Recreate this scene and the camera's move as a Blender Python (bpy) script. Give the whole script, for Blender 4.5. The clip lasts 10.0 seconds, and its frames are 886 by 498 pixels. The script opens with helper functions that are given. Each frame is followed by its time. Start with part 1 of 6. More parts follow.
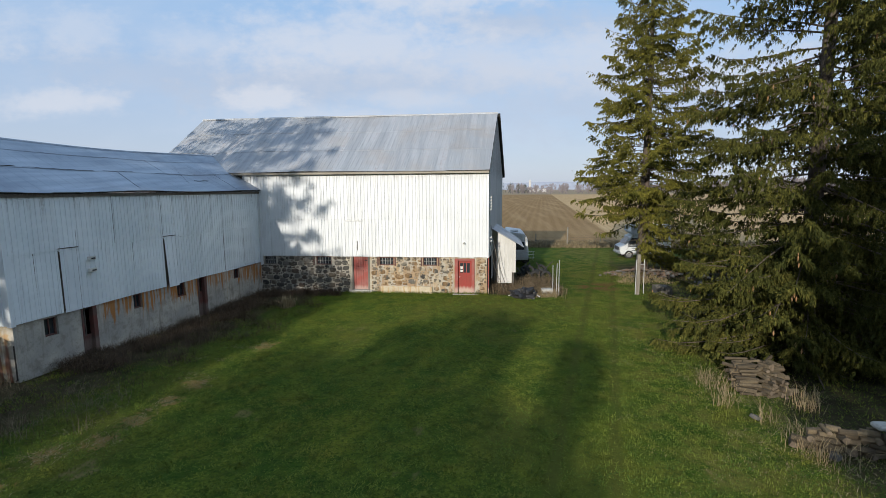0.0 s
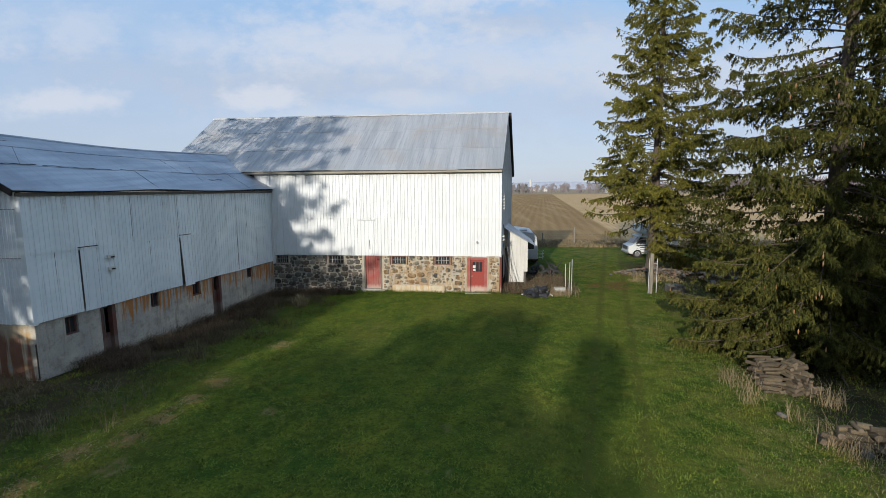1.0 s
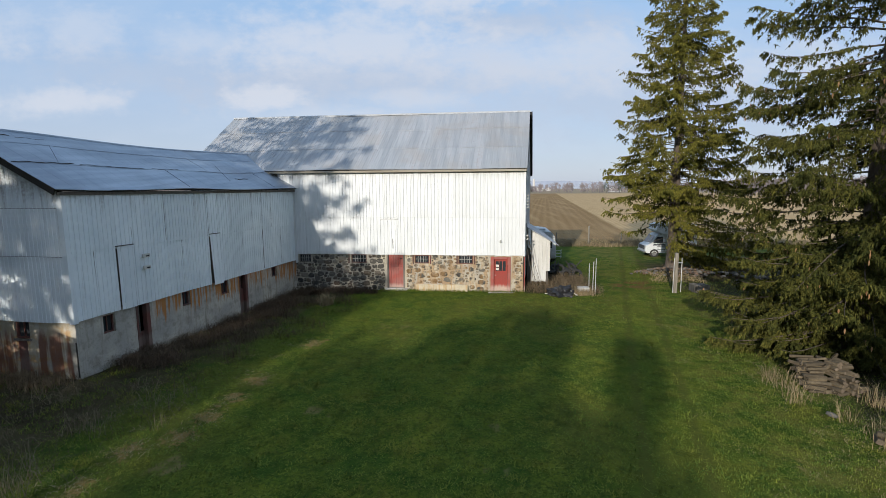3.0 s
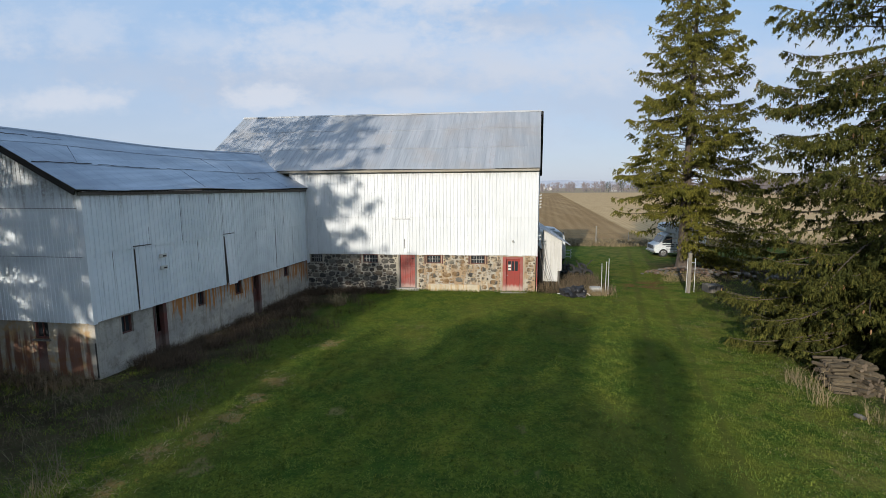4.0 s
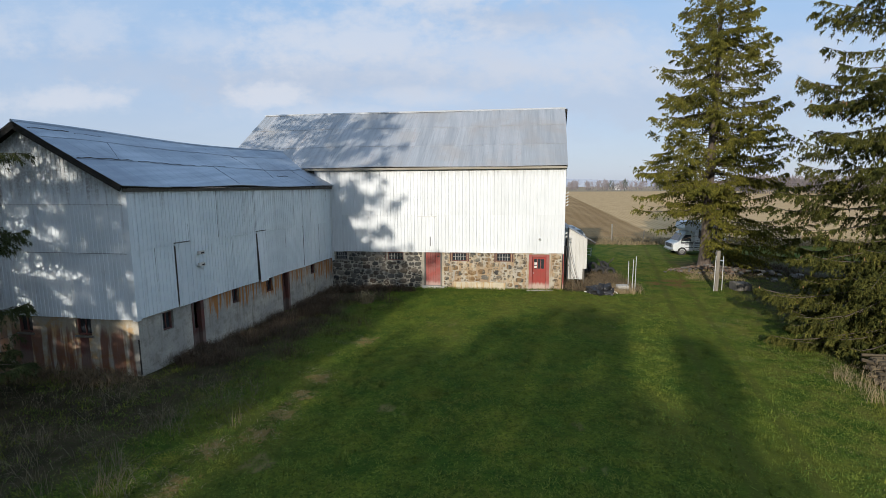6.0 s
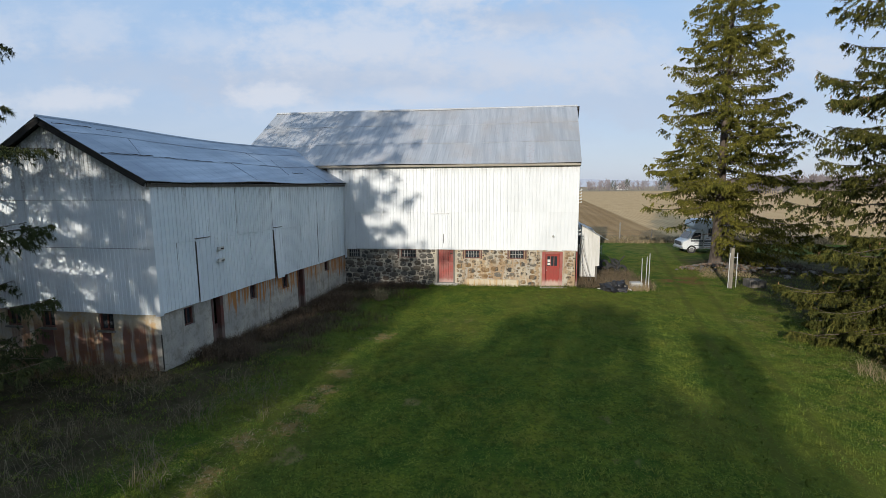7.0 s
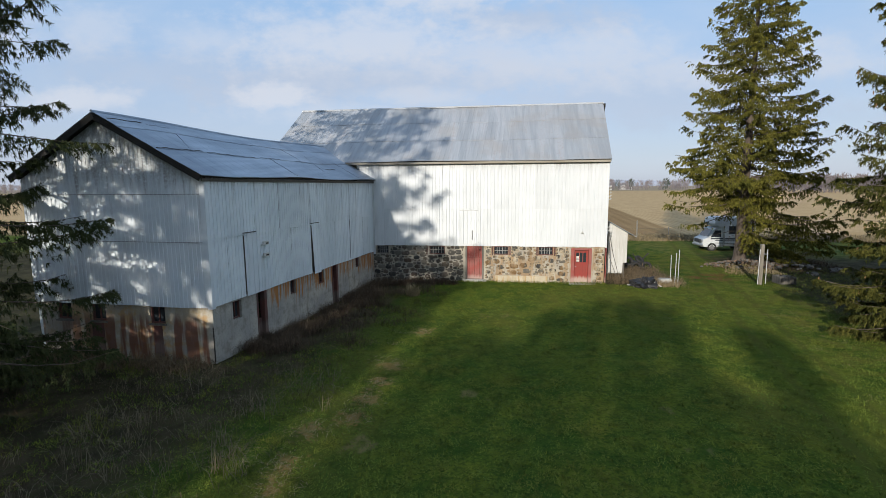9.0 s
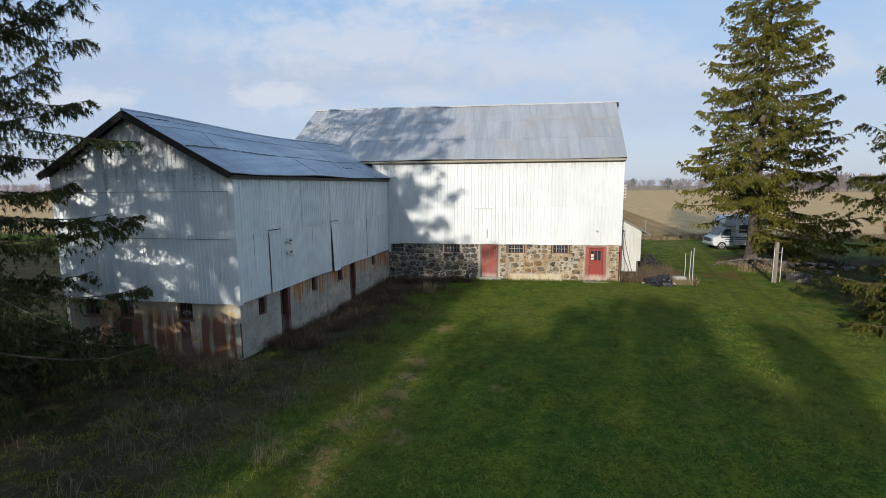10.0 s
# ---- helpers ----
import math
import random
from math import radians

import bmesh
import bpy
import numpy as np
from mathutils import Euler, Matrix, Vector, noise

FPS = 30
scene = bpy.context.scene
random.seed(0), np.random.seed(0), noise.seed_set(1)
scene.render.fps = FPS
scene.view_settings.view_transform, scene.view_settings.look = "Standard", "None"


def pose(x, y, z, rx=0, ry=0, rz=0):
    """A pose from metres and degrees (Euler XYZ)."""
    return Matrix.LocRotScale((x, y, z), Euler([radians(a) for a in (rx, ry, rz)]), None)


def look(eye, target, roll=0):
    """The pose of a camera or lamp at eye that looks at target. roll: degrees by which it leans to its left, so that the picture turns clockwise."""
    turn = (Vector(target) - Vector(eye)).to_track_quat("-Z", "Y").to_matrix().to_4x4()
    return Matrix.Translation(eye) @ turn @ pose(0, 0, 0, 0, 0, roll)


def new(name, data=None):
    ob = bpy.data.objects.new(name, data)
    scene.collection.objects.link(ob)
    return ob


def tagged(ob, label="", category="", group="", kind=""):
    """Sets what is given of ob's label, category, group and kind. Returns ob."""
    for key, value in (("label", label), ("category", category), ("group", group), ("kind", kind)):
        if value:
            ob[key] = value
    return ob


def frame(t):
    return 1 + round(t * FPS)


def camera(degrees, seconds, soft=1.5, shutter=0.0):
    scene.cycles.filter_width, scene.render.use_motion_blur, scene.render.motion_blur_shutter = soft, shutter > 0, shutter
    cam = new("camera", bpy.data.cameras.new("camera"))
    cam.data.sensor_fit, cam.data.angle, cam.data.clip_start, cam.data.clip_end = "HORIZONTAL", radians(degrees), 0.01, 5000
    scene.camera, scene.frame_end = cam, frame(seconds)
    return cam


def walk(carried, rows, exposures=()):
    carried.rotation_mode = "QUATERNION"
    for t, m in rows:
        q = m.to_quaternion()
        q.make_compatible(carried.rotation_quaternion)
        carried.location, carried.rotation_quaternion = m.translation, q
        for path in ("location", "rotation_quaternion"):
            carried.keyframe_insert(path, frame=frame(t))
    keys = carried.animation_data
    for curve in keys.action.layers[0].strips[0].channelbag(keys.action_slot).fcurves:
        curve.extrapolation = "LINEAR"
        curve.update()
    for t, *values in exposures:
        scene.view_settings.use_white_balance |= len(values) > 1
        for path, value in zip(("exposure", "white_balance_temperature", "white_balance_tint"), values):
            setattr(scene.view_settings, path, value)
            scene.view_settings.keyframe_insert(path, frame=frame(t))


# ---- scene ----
cam = camera(86.7, 10.0, soft=0.5)
PATH = [
    (0, (1.075, -26.418, 5.971), (0.86, -24.446, 5.719), -0.4),
    (0.5, (0.739, -26.47, 5.949), (0.524, -24.498, 5.697), -0.4),
    (1, (0.376, -26.515, 5.936), (0.16, -24.543, 5.683), -0.4),
    (1.5, (0.068, -26.565, 5.915), (-0.152, -24.593, 5.662), -0.4),
    (2, (-0.262, -26.594, 5.928), (-0.483, -24.623, 5.673), -0.4),
    (2.5, (-0.542, -26.627, 5.923), (-0.765, -24.656, 5.668), -0.4),
    (4, (-1.441, -26.654, 5.958), (-1.672, -24.684, 5.7), -0.4),
    (4.5, (-1.825, -26.667, 5.957), (-2.055, -24.698, 5.698), -0.4),
    (5, (-2.179, -26.708, 5.948), (-2.41, -24.738, 5.687), -0.4),
    (5.5, (-2.502, -26.737, 5.937), (-2.737, -24.768, 5.674), -0.4),
    (7, (-3.486, -26.895, 5.744), (-3.73, -24.927, 5.481), -0.4),
    (7.5, (-3.87, -26.966, 5.662), (-4.116, -24.999, 5.401), -0.5),
    (8, (-4.275, -27.048, 5.632), (-4.524, -25.081, 5.369), -0.4),
    (8.5, (-4.654, -27.138, 5.577), (-4.905, -25.171, 5.314), -0.5),
    (9, (-5.01, -27.247, 5.584), (-5.263, -25.281, 5.32), -0.4),
    (9.5, (-5.415, -27.356, 5.549), (-5.669, -25.389, 5.285), -0.4),
    (10, (-5.793, -27.514, 5.516), (-6.051, -25.548, 5.251), -0.4),
]
walk(cam, [(t, look(eye, target, roll)) for t, eye, target, roll in PATH])

# ---------------------------------------------------------------- light
AZ, EL = 15.5, 16.0          # the sun stands behind and to the left: shadows run this far east of +y
SUN = Vector((-math.sin(radians(AZ)) * math.cos(radians(EL)), -math.cos(radians(AZ)) * math.cos(radians(EL)), math.sin(radians(EL))))
sun = new("sun", bpy.data.lights.new("sun", "SUN"))
sun.data.energy, sun.data.angle, sun.data.color = 4.4, radians(0.55), (1.0, 0.935, 0.835)
sun.matrix_basis = look((0, 0, 60), Vector((0, 0, 60)) - SUN)
scene.view_settings.exposure = 0.05


class Nodes:
    """A short way to write node trees."""

    def __init__(self, tree):
        self.t = tree
        tree.nodes.clear()

    def add(self, kind):
        return self.t.nodes.new(kind)

    def put(self, sock, v):
        if isinstance(v, bpy.types.NodeSocket):
            self.t.links.new(v, sock)
        elif isinstance(v, (tuple, list)) and len(v) == 3 and sock.type == "RGBA":
            sock.default_value = (*v, 1)
        else:
            sock.default_value = v

    def math(self, op, a, b=0.0, clamp=False):
        n = self.add("ShaderNodeMath")
        n.operation, n.use_clamp = op, clamp
        self.put(n.inputs[0], a), self.put(n.inputs[1], b)
        return n.outputs[0]

    def step(self, x, a, b):
        n = self.add("ShaderNodeMapRange")
        n.interpolation_type = "SMOOTHSTEP"
        for s, v in zip(("Value", "From Min", "From Max"), (x, a, b)):
            self.put(n.inputs[s], v)
        if isinstance(a, (int, float)) and isinstance(b, (int, float)) and a > b:
            self.put(n.inputs["From Min"], b), self.put(n.inputs["From Max"], a)
            self.put(n.inputs["To Min"], 1.0), self.put(n.inputs["To Max"], 0.0)
        return n.outputs[0]

    def noise(self, vec, scale, detail=3.0, rough=0.55):
        n = self.add("ShaderNodeTexNoise")
        self.put(n.inputs["Vector"], vec), self.put(n.inputs["Scale"], scale)
        self.put(n.inputs["Detail"], detail), self.put(n.inputs["Roughness"], rough)
        return n.outputs["Fac"]

    def stretch(self, vec, sx, sy, sz):
        n = self.add("ShaderNodeVectorMath")
        n.operation = "MULTIPLY"
        self.put(n.inputs[0], vec)
        n.inputs[1].default_value = (sx, sy, sz)
        return n.outputs[0]

    def mix(self, f, a, b, how="MIX"):
        n = self.add("ShaderNodeMix")
        n.data_type, n.blend_type = "RGBA", how
        self.put(n.inputs[0], f), self.put(n.inputs[6], a), self.put(n.inputs[7], b)
        return n.outputs[2]

    def pos(self):
        g = self.add("ShaderNodeNewGeometry")
        s = self.add("ShaderNodeSeparateXYZ")
        self.put(s.inputs[0], g.outputs["Position"])
        return g.outputs["Position"], s.outputs[0], s.outputs[1], s.outputs[2], g

    def bump(self, height, strength=0.3, dist=0.02):
        n = self.add("ShaderNodeBump")
        self.put(n.inputs["Height"], height), self.put(n.inputs["Strength"], strength), self.put(n.inputs["Distance"], dist)
        return n.outputs[0]

    def finish(self, colour, rough=0.8, metal=0.0, normal=None, spec=0.4, alpha=None):
        p, o = self.add("ShaderNodeBsdfPrincipled"), self.add("ShaderNodeOutputMaterial")
        self.put(p.inputs["Base Color"], colour), self.put(p.inputs["Roughness"], rough), self.put(p.inputs["Metallic"], metal)
        self.put(p.inputs["Specular IOR Level"], spec)
        if normal is not None:
            self.put(p.inputs["Normal"], normal)
        self.t.links.new(p.outputs[0], o.inputs[0])
        return p


# sky with thin cloud banks
world = bpy.data.worlds.new("world")
scene.world = world
world.use_nodes = True
w = Nodes(world.node_tree)
sky = w.add("ShaderNodeTexSky")
sky.sky_type, sky.sun_disc, sky.sun_elevation, sky.sun_rotation = "NISHITA", False, radians(EL), radians(180 + AZ)
sky.altitude, sky.air_density, sky.dust_density, sky.ozone_density = 300, 1.0, 1.2, 1.5
tc = w.add("ShaderNodeTexCoord").outputs["Generated"]
sx = w.add("ShaderNodeSeparateXYZ")
w.put(sx.inputs[0], tc)
up = w.math("MAXIMUM", sx.outputs[2], 0.0)
den = w.math("ADD", up, 0.38)
cv = w.add("ShaderNodeCombineXYZ")
w.put(cv.inputs[0], w.math("DIVIDE", sx.outputs[0], den))
w.put(cv.inputs[1], w.math("DIVIDE", sx.outputs[1], den))
cl = w.noise(w.stretch(cv.outputs[0], 1.0, 1.6, 1.0), 2.4, 7.0, 0.52)
cl2 = w.noise(cv.outputs[0], 0.85, 2.0, 0.5)
thin = w.step(w.math("ADD", w.math("MULTIPLY", cl, 0.7), w.math("MULTIPLY", cl2, 0.4)), 0.46, 0.70)
# the cloud banks over the barn, in tangents across and up from the bearing (-0.117, 0.993)
ahead = w.math("MAXIMUM", w.math("ADD", w.math("MULTIPLY", sx.outputs[0], -0.117), w.math("MULTIPLY", sx.outputs[1], 0.993)), 0.02)
ta = w.math("DIVIDE", w.math("ADD", w.math("MULTIPLY", sx.outputs[0], 0.993), w.math("MULTIPLY", sx.outputs[1], 0.117)), ahead)
tu = w.math("DIVIDE", sx.outputs[2], ahead)
tv = w.add("ShaderNodeCombineXYZ")
w.put(tv.inputs[0], ta), w.put(tv.inputs[1], tu)
ragged = w.math("SUBTRACT", w.noise(w.stretch(tv.outputs[0], 1.0, 1.7, 1.0), 7.0, 6.0, 0.6), 0.5)
wisp = w.math("SUBTRACT", w.noise(w.stretch(tv.outputs[0], 1.0, 3.0, 1.0), 2.6, 5.0, 0.55), 0.5)
curl = w.math("SUBTRACT", w.noise(w.stretch(tv.outputs[0], 1.0, 1.5, 1.0), 24.0, 5.0, 0.6), 0.5)
rough_edge = w.math("ADD", w.math("ADD", w.math("MULTIPLY", ragged, 3.0), w.math("MULTIPLY", wisp, 2.4)), w.math("MULTIPLY", curl, 1.6))


def bank(cx, cz, rx, rz, soft):
    """A cloud: 1 in its middle, ragged towards its edge."""
    a, b = w.math("DIVIDE", w.math("SUBTRACT", ta, cx), rx), w.math("DIVIDE", w.math("SUBTRACT", tu, cz), rz)
    d = w.math("SQRT", w.math("ADD", w.math("MULTIPLY", a, a), w.math("MULTIPLY", b, b)))
    return w.step(w.math("ADD", d, rough_edge), 1.0 + soft, 1.0 - soft)


front = w.step(sx.outputs[1], 0.1, 0.35)
lit = None
for cx, cz, rx, rz, soft, k in ((-0.20, 0.30, 0.26, 0.050, 0.75, 0.80), (0.16, 0.26, 0.34, 0.045, 0.9, 0.62), (-0.355, 0.185, 0.060, 0.026, 0.6, 0.95), (-0.79, 0.185, 0.12, 0.026, 0.8, 0.85),
                                (0.02, 0.395, 0.16, 0.035, 0.8, 0.9), (-0.71, 0.325, 0.075, 0.034, 0.8, 0.55), (-0.47, 0.300, 0.14, 0.030, 0.9, 0.5), (-0.06, 0.186, 0.10, 0.018, 0.9, 0.55),
                                (-0.24, 0.152, 0.14, 0.018, 0.9, 0.55), (0.62, 0.24, 0.26, 0.035, 0.9, 0.6), (-1.05, 0.32, 0.2, 0.05, 0.8, 0.6)):
    e = w.math("MULTIPLY", bank(cx, cz, rx, rz, soft), k * 0.85)
    lit = e if lit is None else w.math("MAXIMUM", lit, e)
lit = w.math("MULTIPLY", lit, front)
# the banks' dull undersides
dull = None
for cx, cz, rx, rz, k in ((-0.13, 0.222, 0.40, 0.038, 0.75), (0.16, 0.335, 0.14, 0.030, 0.7), (0.45, 0.18, 0.4, 0.06, 0.5), (-0.55, 0.24, 0.25, 0.04, 0.45)):
    e = w.math("MULTIPLY", bank(cx, cz, rx, rz, 0.95), k)
    dull = e if dull is None else w.math("MAXIMUM", dull, e)
dull = w.math("MULTIPLY", dull, front)
# a milky, moist sky: the clear blue is veiled, more so towards the horizon
veil = w.mix(w.step(up, 0.0, 0.40), (3.25, 3.75, 4.80), (2.30, 3.65, 5.60))
bg0 = w.mix(0.82, sky.outputs[0], veil)
behind = w.math("MULTIPLY", thin, w.math("SUBTRACT", 0.9, w.math("MULTIPLY", front, 0.62)))
bg1 = w.mix(behind, bg0, (4.0, 4.5, 5.3))
bg1 = w.mix(dull, bg1, (3.30, 3.75, 4.60))
bg2 = w.mix(lit, bg1, (4.45, 4.72, 5.30))
bgn, wo = w.add("ShaderNodeBackground"), w.add("ShaderNodeOutputWorld")
w.put(bgn.inputs[0], bg2), w.put(bgn.inputs[1], 0.15)
w.t.links.new(bgn.outputs[0], wo.inputs[0])

# ---------------------------------------------------------------- materials


def material(name):
    m = bpy.data.materials.new(name)
    m.use_nodes = True
    return m, Nodes(m.node_tree)


def plain(name, a, b, scale=3.0, rough=0.8, metal=0.0, fine=30.0, bump=0.25, dist=0.01, spec=0.4, stretch=(1, 1, 1), per_object=0.0):
    """Two tones at a large scale, grain at a small one, with relief."""
    m, n = material(name)
    p, x, y, z, g = n.pos()
    v = n.stretch(p, *stretch)
    big, small = n.noise(v, scale, 4.0), n.noise(v, fine, 3.0)
    c = n.mix(n.step(big, 0.3, 0.7), a, b)
    c = n.mix(n.math("MULTIPLY", n.step(small, 0.35, 0.75), 0.35), c, tuple(q * 0.45 for q in a))
    if per_object:
        oi = n.add("ShaderNodeObjectInfo").outputs["Random"]
        c = n.mix(n.math("MULTIPLY", oi, per_object), c, tuple(q * 0.35 for q in b))
    n.finish(c, rough, metal, n.bump(small, bump, dist), spec)
    return m


def metal_sheet(name, a, b, rust=0.0, dark=0.25, grime=7.0):
    """Painted or galvanised sheet: streaks down the sheet, dull patches, each sheet a little different."""
    m, n = material(name)
    p, x, y, z, g = n.pos()
    streak = n.noise(n.stretch(p, 6.0, 6.0, 0.45), 1.0, 4.0, 0.6)
    patch = n.noise(p, 0.7, 4.0)
    fine = n.noise(p, 14.0, 3.0)
    oi = n.add("ShaderNodeObjectInfo").outputs["Random"]
    c = n.mix(n.step(patch, 0.3, 0.7), a, b)
    c = n.mix(n.math("MULTIPLY", n.step(streak, 0.5, 0.78), dark), c, tuple(q * 0.45 for q in a))
    c = n.mix(n.math("MULTIPLY", oi, 0.16), c, tuple(q * 0.55 for q in b))
    drip = n.math("MULTIPLY", n.step(n.math("ADD", z, n.math("MULTIPLY", n.math("SUBTRACT", streak, 0.5), 2.4)), grime - 0.55, grime + 0.35), n.step(fine, 0.25, 0.6))
    c = n.mix(n.math("MULTIPLY", drip, 0.45), c, (0.13, 0.11, 0.09))
    if rust:
        r = n.step(n.math("ADD", n.math("MULTIPLY", streak, 0.6), n.math("MULTIPLY", fine, 0.4)), 0.56, 0.70)
        c = n.mix(n.math("MULTIPLY", r, rust), c, (0.22, 0.10, 0.04))
    n.finish(c, n.math("ADD", n.math("MULTIPLY", fine, 0.25), 0.38), 0.0, n.bump(n.math("ADD", patch, n.math("MULTIPLY", fine, 0.15)), 0.22, 0.03), 0.45)
    return m


WHITE_METAL = metal_sheet("white_painted_sheet", (0.655, 0.668, 0.668), (0.60, 0.618, 0.622), 0.0, 0.22)
WING_METAL = metal_sheet("weathered_white_sheet", (0.76, 0.795, 0.81), (0.66, 0.71, 0.735), 0.15, 0.3, 6.0)


def roof_material(name, a, b, c3, rust, metal):
    m, n = material(name)
    p, x, y, z, g = n.pos()
    oi = n.add("ShaderNodeObjectInfo").outputs["Random"]
    band = n.noise(n.stretch(p, 3.0, 0.22, 0.22), 1.0, 4.0, 0.6)
    patch, fine = n.noise(p, 0.5, 4.0), n.noise(p, 10.0, 3.0)
    c = n.mix(n.step(band, 0.32, 0.68), a, b)
    c = n.mix(n.math("MULTIPLY", n.step(patch, 0.45, 0.7), 0.6), c, c3)
    c = n.mix(n.math("MULTIPLY", oi, 0.25), c, tuple(q * 0.6 for q in a))
    r = n.step(n.math("ADD", n.math("MULTIPLY", band, 0.5), n.math("MULTIPLY", fine, 0.5)), 0.55, 0.70)
    c = n.mix(n.math("MULTIPLY", r, rust), c, (0.26, 0.14, 0.08))
    n.finish(c, n.math("ADD", n.math("MULTIPLY", patch, 0.35), 0.27), metal, n.bump(fine, 0.12, 0.02), 0.5)
    return m


BARN_ROOF = roof_material("galvanised_roof", (0.292, 0.310, 0.327), (0.404, 0.413, 0.430), (0.353, 0.327, 0.301), 0.35, 0.12)
WING_ROOF = roof_material("dull_steel_roof", (0.29, 0.335, 0.395), (0.43, 0.475, 0.53), (0.24, 0.275, 0.33), 0.06, 0.40)


def stone_material(name, joined):
    m, n = material(name)
    p, x, y, z, g = n.pos()
    oi = g.outputs["Random Per Island"] if joined else n.add("ShaderNodeObjectInfo").outputs["Random"]
    big, fine = n.noise(p, 5.0, 4.0), n.noise(p, 38.0, 4.0, 0.65)
    ramp = n.add("ShaderNodeValToRGB")
    e = ramp.color_ramp.elements
    e[0].position, e[0].color = 0.0, (0.040, 0.038, 0.036, 1)
    e[1].position, e[1].color = 1.0, (0.20, 0.18, 0.148, 1)
    for q, col in ((0.2, (0.075, 0.073, 0.065)), (0.4, (0.125, 0.100, 0.072)), (0.55, (0.032, 0.031, 0.030)), (0.7, (0.130, 0.120, 0.100)), (0.85, (0.070, 0.050, 0.037))):
        e.new(q).color = (*col, 1)
    n.put(ramp.inputs[0], oi)
    c = n.mix(n.math("MULTIPLY", n.step(big, 0.45, 0.75), 0.3), ramp.outputs[0], (0.17, 0.15, 0.11))
    c = n.mix(n.math("MULTIPLY", n.step(fine, 0.45, 0.75), 0.5), c, (0.055, 0.05, 0.045))
    # lime smears left over the stones, thicker on the sunny end
    lime = n.step(n.noise(p, 6.5, 5.0, 0.7), 0.56, 0.66)
    c = n.mix(n.math("MULTIPLY", lime, 0.55), c, (0.40, 0.36, 0.29))
    smear = n.math("MULTIPLY", n.step(n.noise(p, 2.6, 5.0, 0.7), 0.44, 0.60), n.step(x, -7.5, -5.0))
    c = n.mix(n.math("MULTIPLY", smear, 0.80), c, (0.46, 0.385, 0.27))
    ochre = n.math("MULTIPLY", n.step(n.noise(n.stretch(p, 2.2, 2.2, 0.7), 1.0, 5.0, 0.65), 0.46, 0.58), n.step(x, -6.9, -5.8))
    c = n.mix(n.math("MULTIPLY", ochre, 0.55), c, (0.24, 0.130, 0.042))
    n.finish(c, 0.9, 0.0, n.bump(fine, 0.5, 0.02), 0.25)
    return m


STONE, STONE_REST = stone_material("field_stone", False), stone_material("field_stone_rest", True)


def mortar_material():
    m, n = material("lime_mortar")
    p, x, y, z, g = n.pos()
    big, fine = n.noise(p, 1.2, 4.0), n.noise(p, 24.0, 4.0, 0.65)
    c = n.mix(n.step(big, 0.35, 0.7), (0.330, 0.305, 0.258), (0.455, 0.405, 0.310))
    old = n.math("MULTIPLY", n.step(n.noise(p, 3.2, 5.0, 0.7), 0.42, 0.58), n.step(x, -6.0, -8.5))
    c = n.mix(n.math("MULTIPLY", old, 0.55), c, (0.160, 0.145, 0.12))
    rust = n.math("MULTIPLY", n.step(n.noise(n.stretch(p, 2.6, 2.6, 0.6), 1.0, 5.0, 0.6), 0.45, 0.57), n.step(x, -7.0, -5.5))
    c = n.mix(n.math("MULTIPLY", rust, 0.6), c, (0.30, 0.165, 0.055))
    c = n.mix(n.math("MULTIPLY", n.step(fine, 0.48, 0.72), 0.55), c, (0.17, 0.145, 0.11))
    n.finish(c, 0.95, 0.0, n.bump(fine, 0.6, 0.02), 0.2)
    return m


MORTAR = mortar_material()


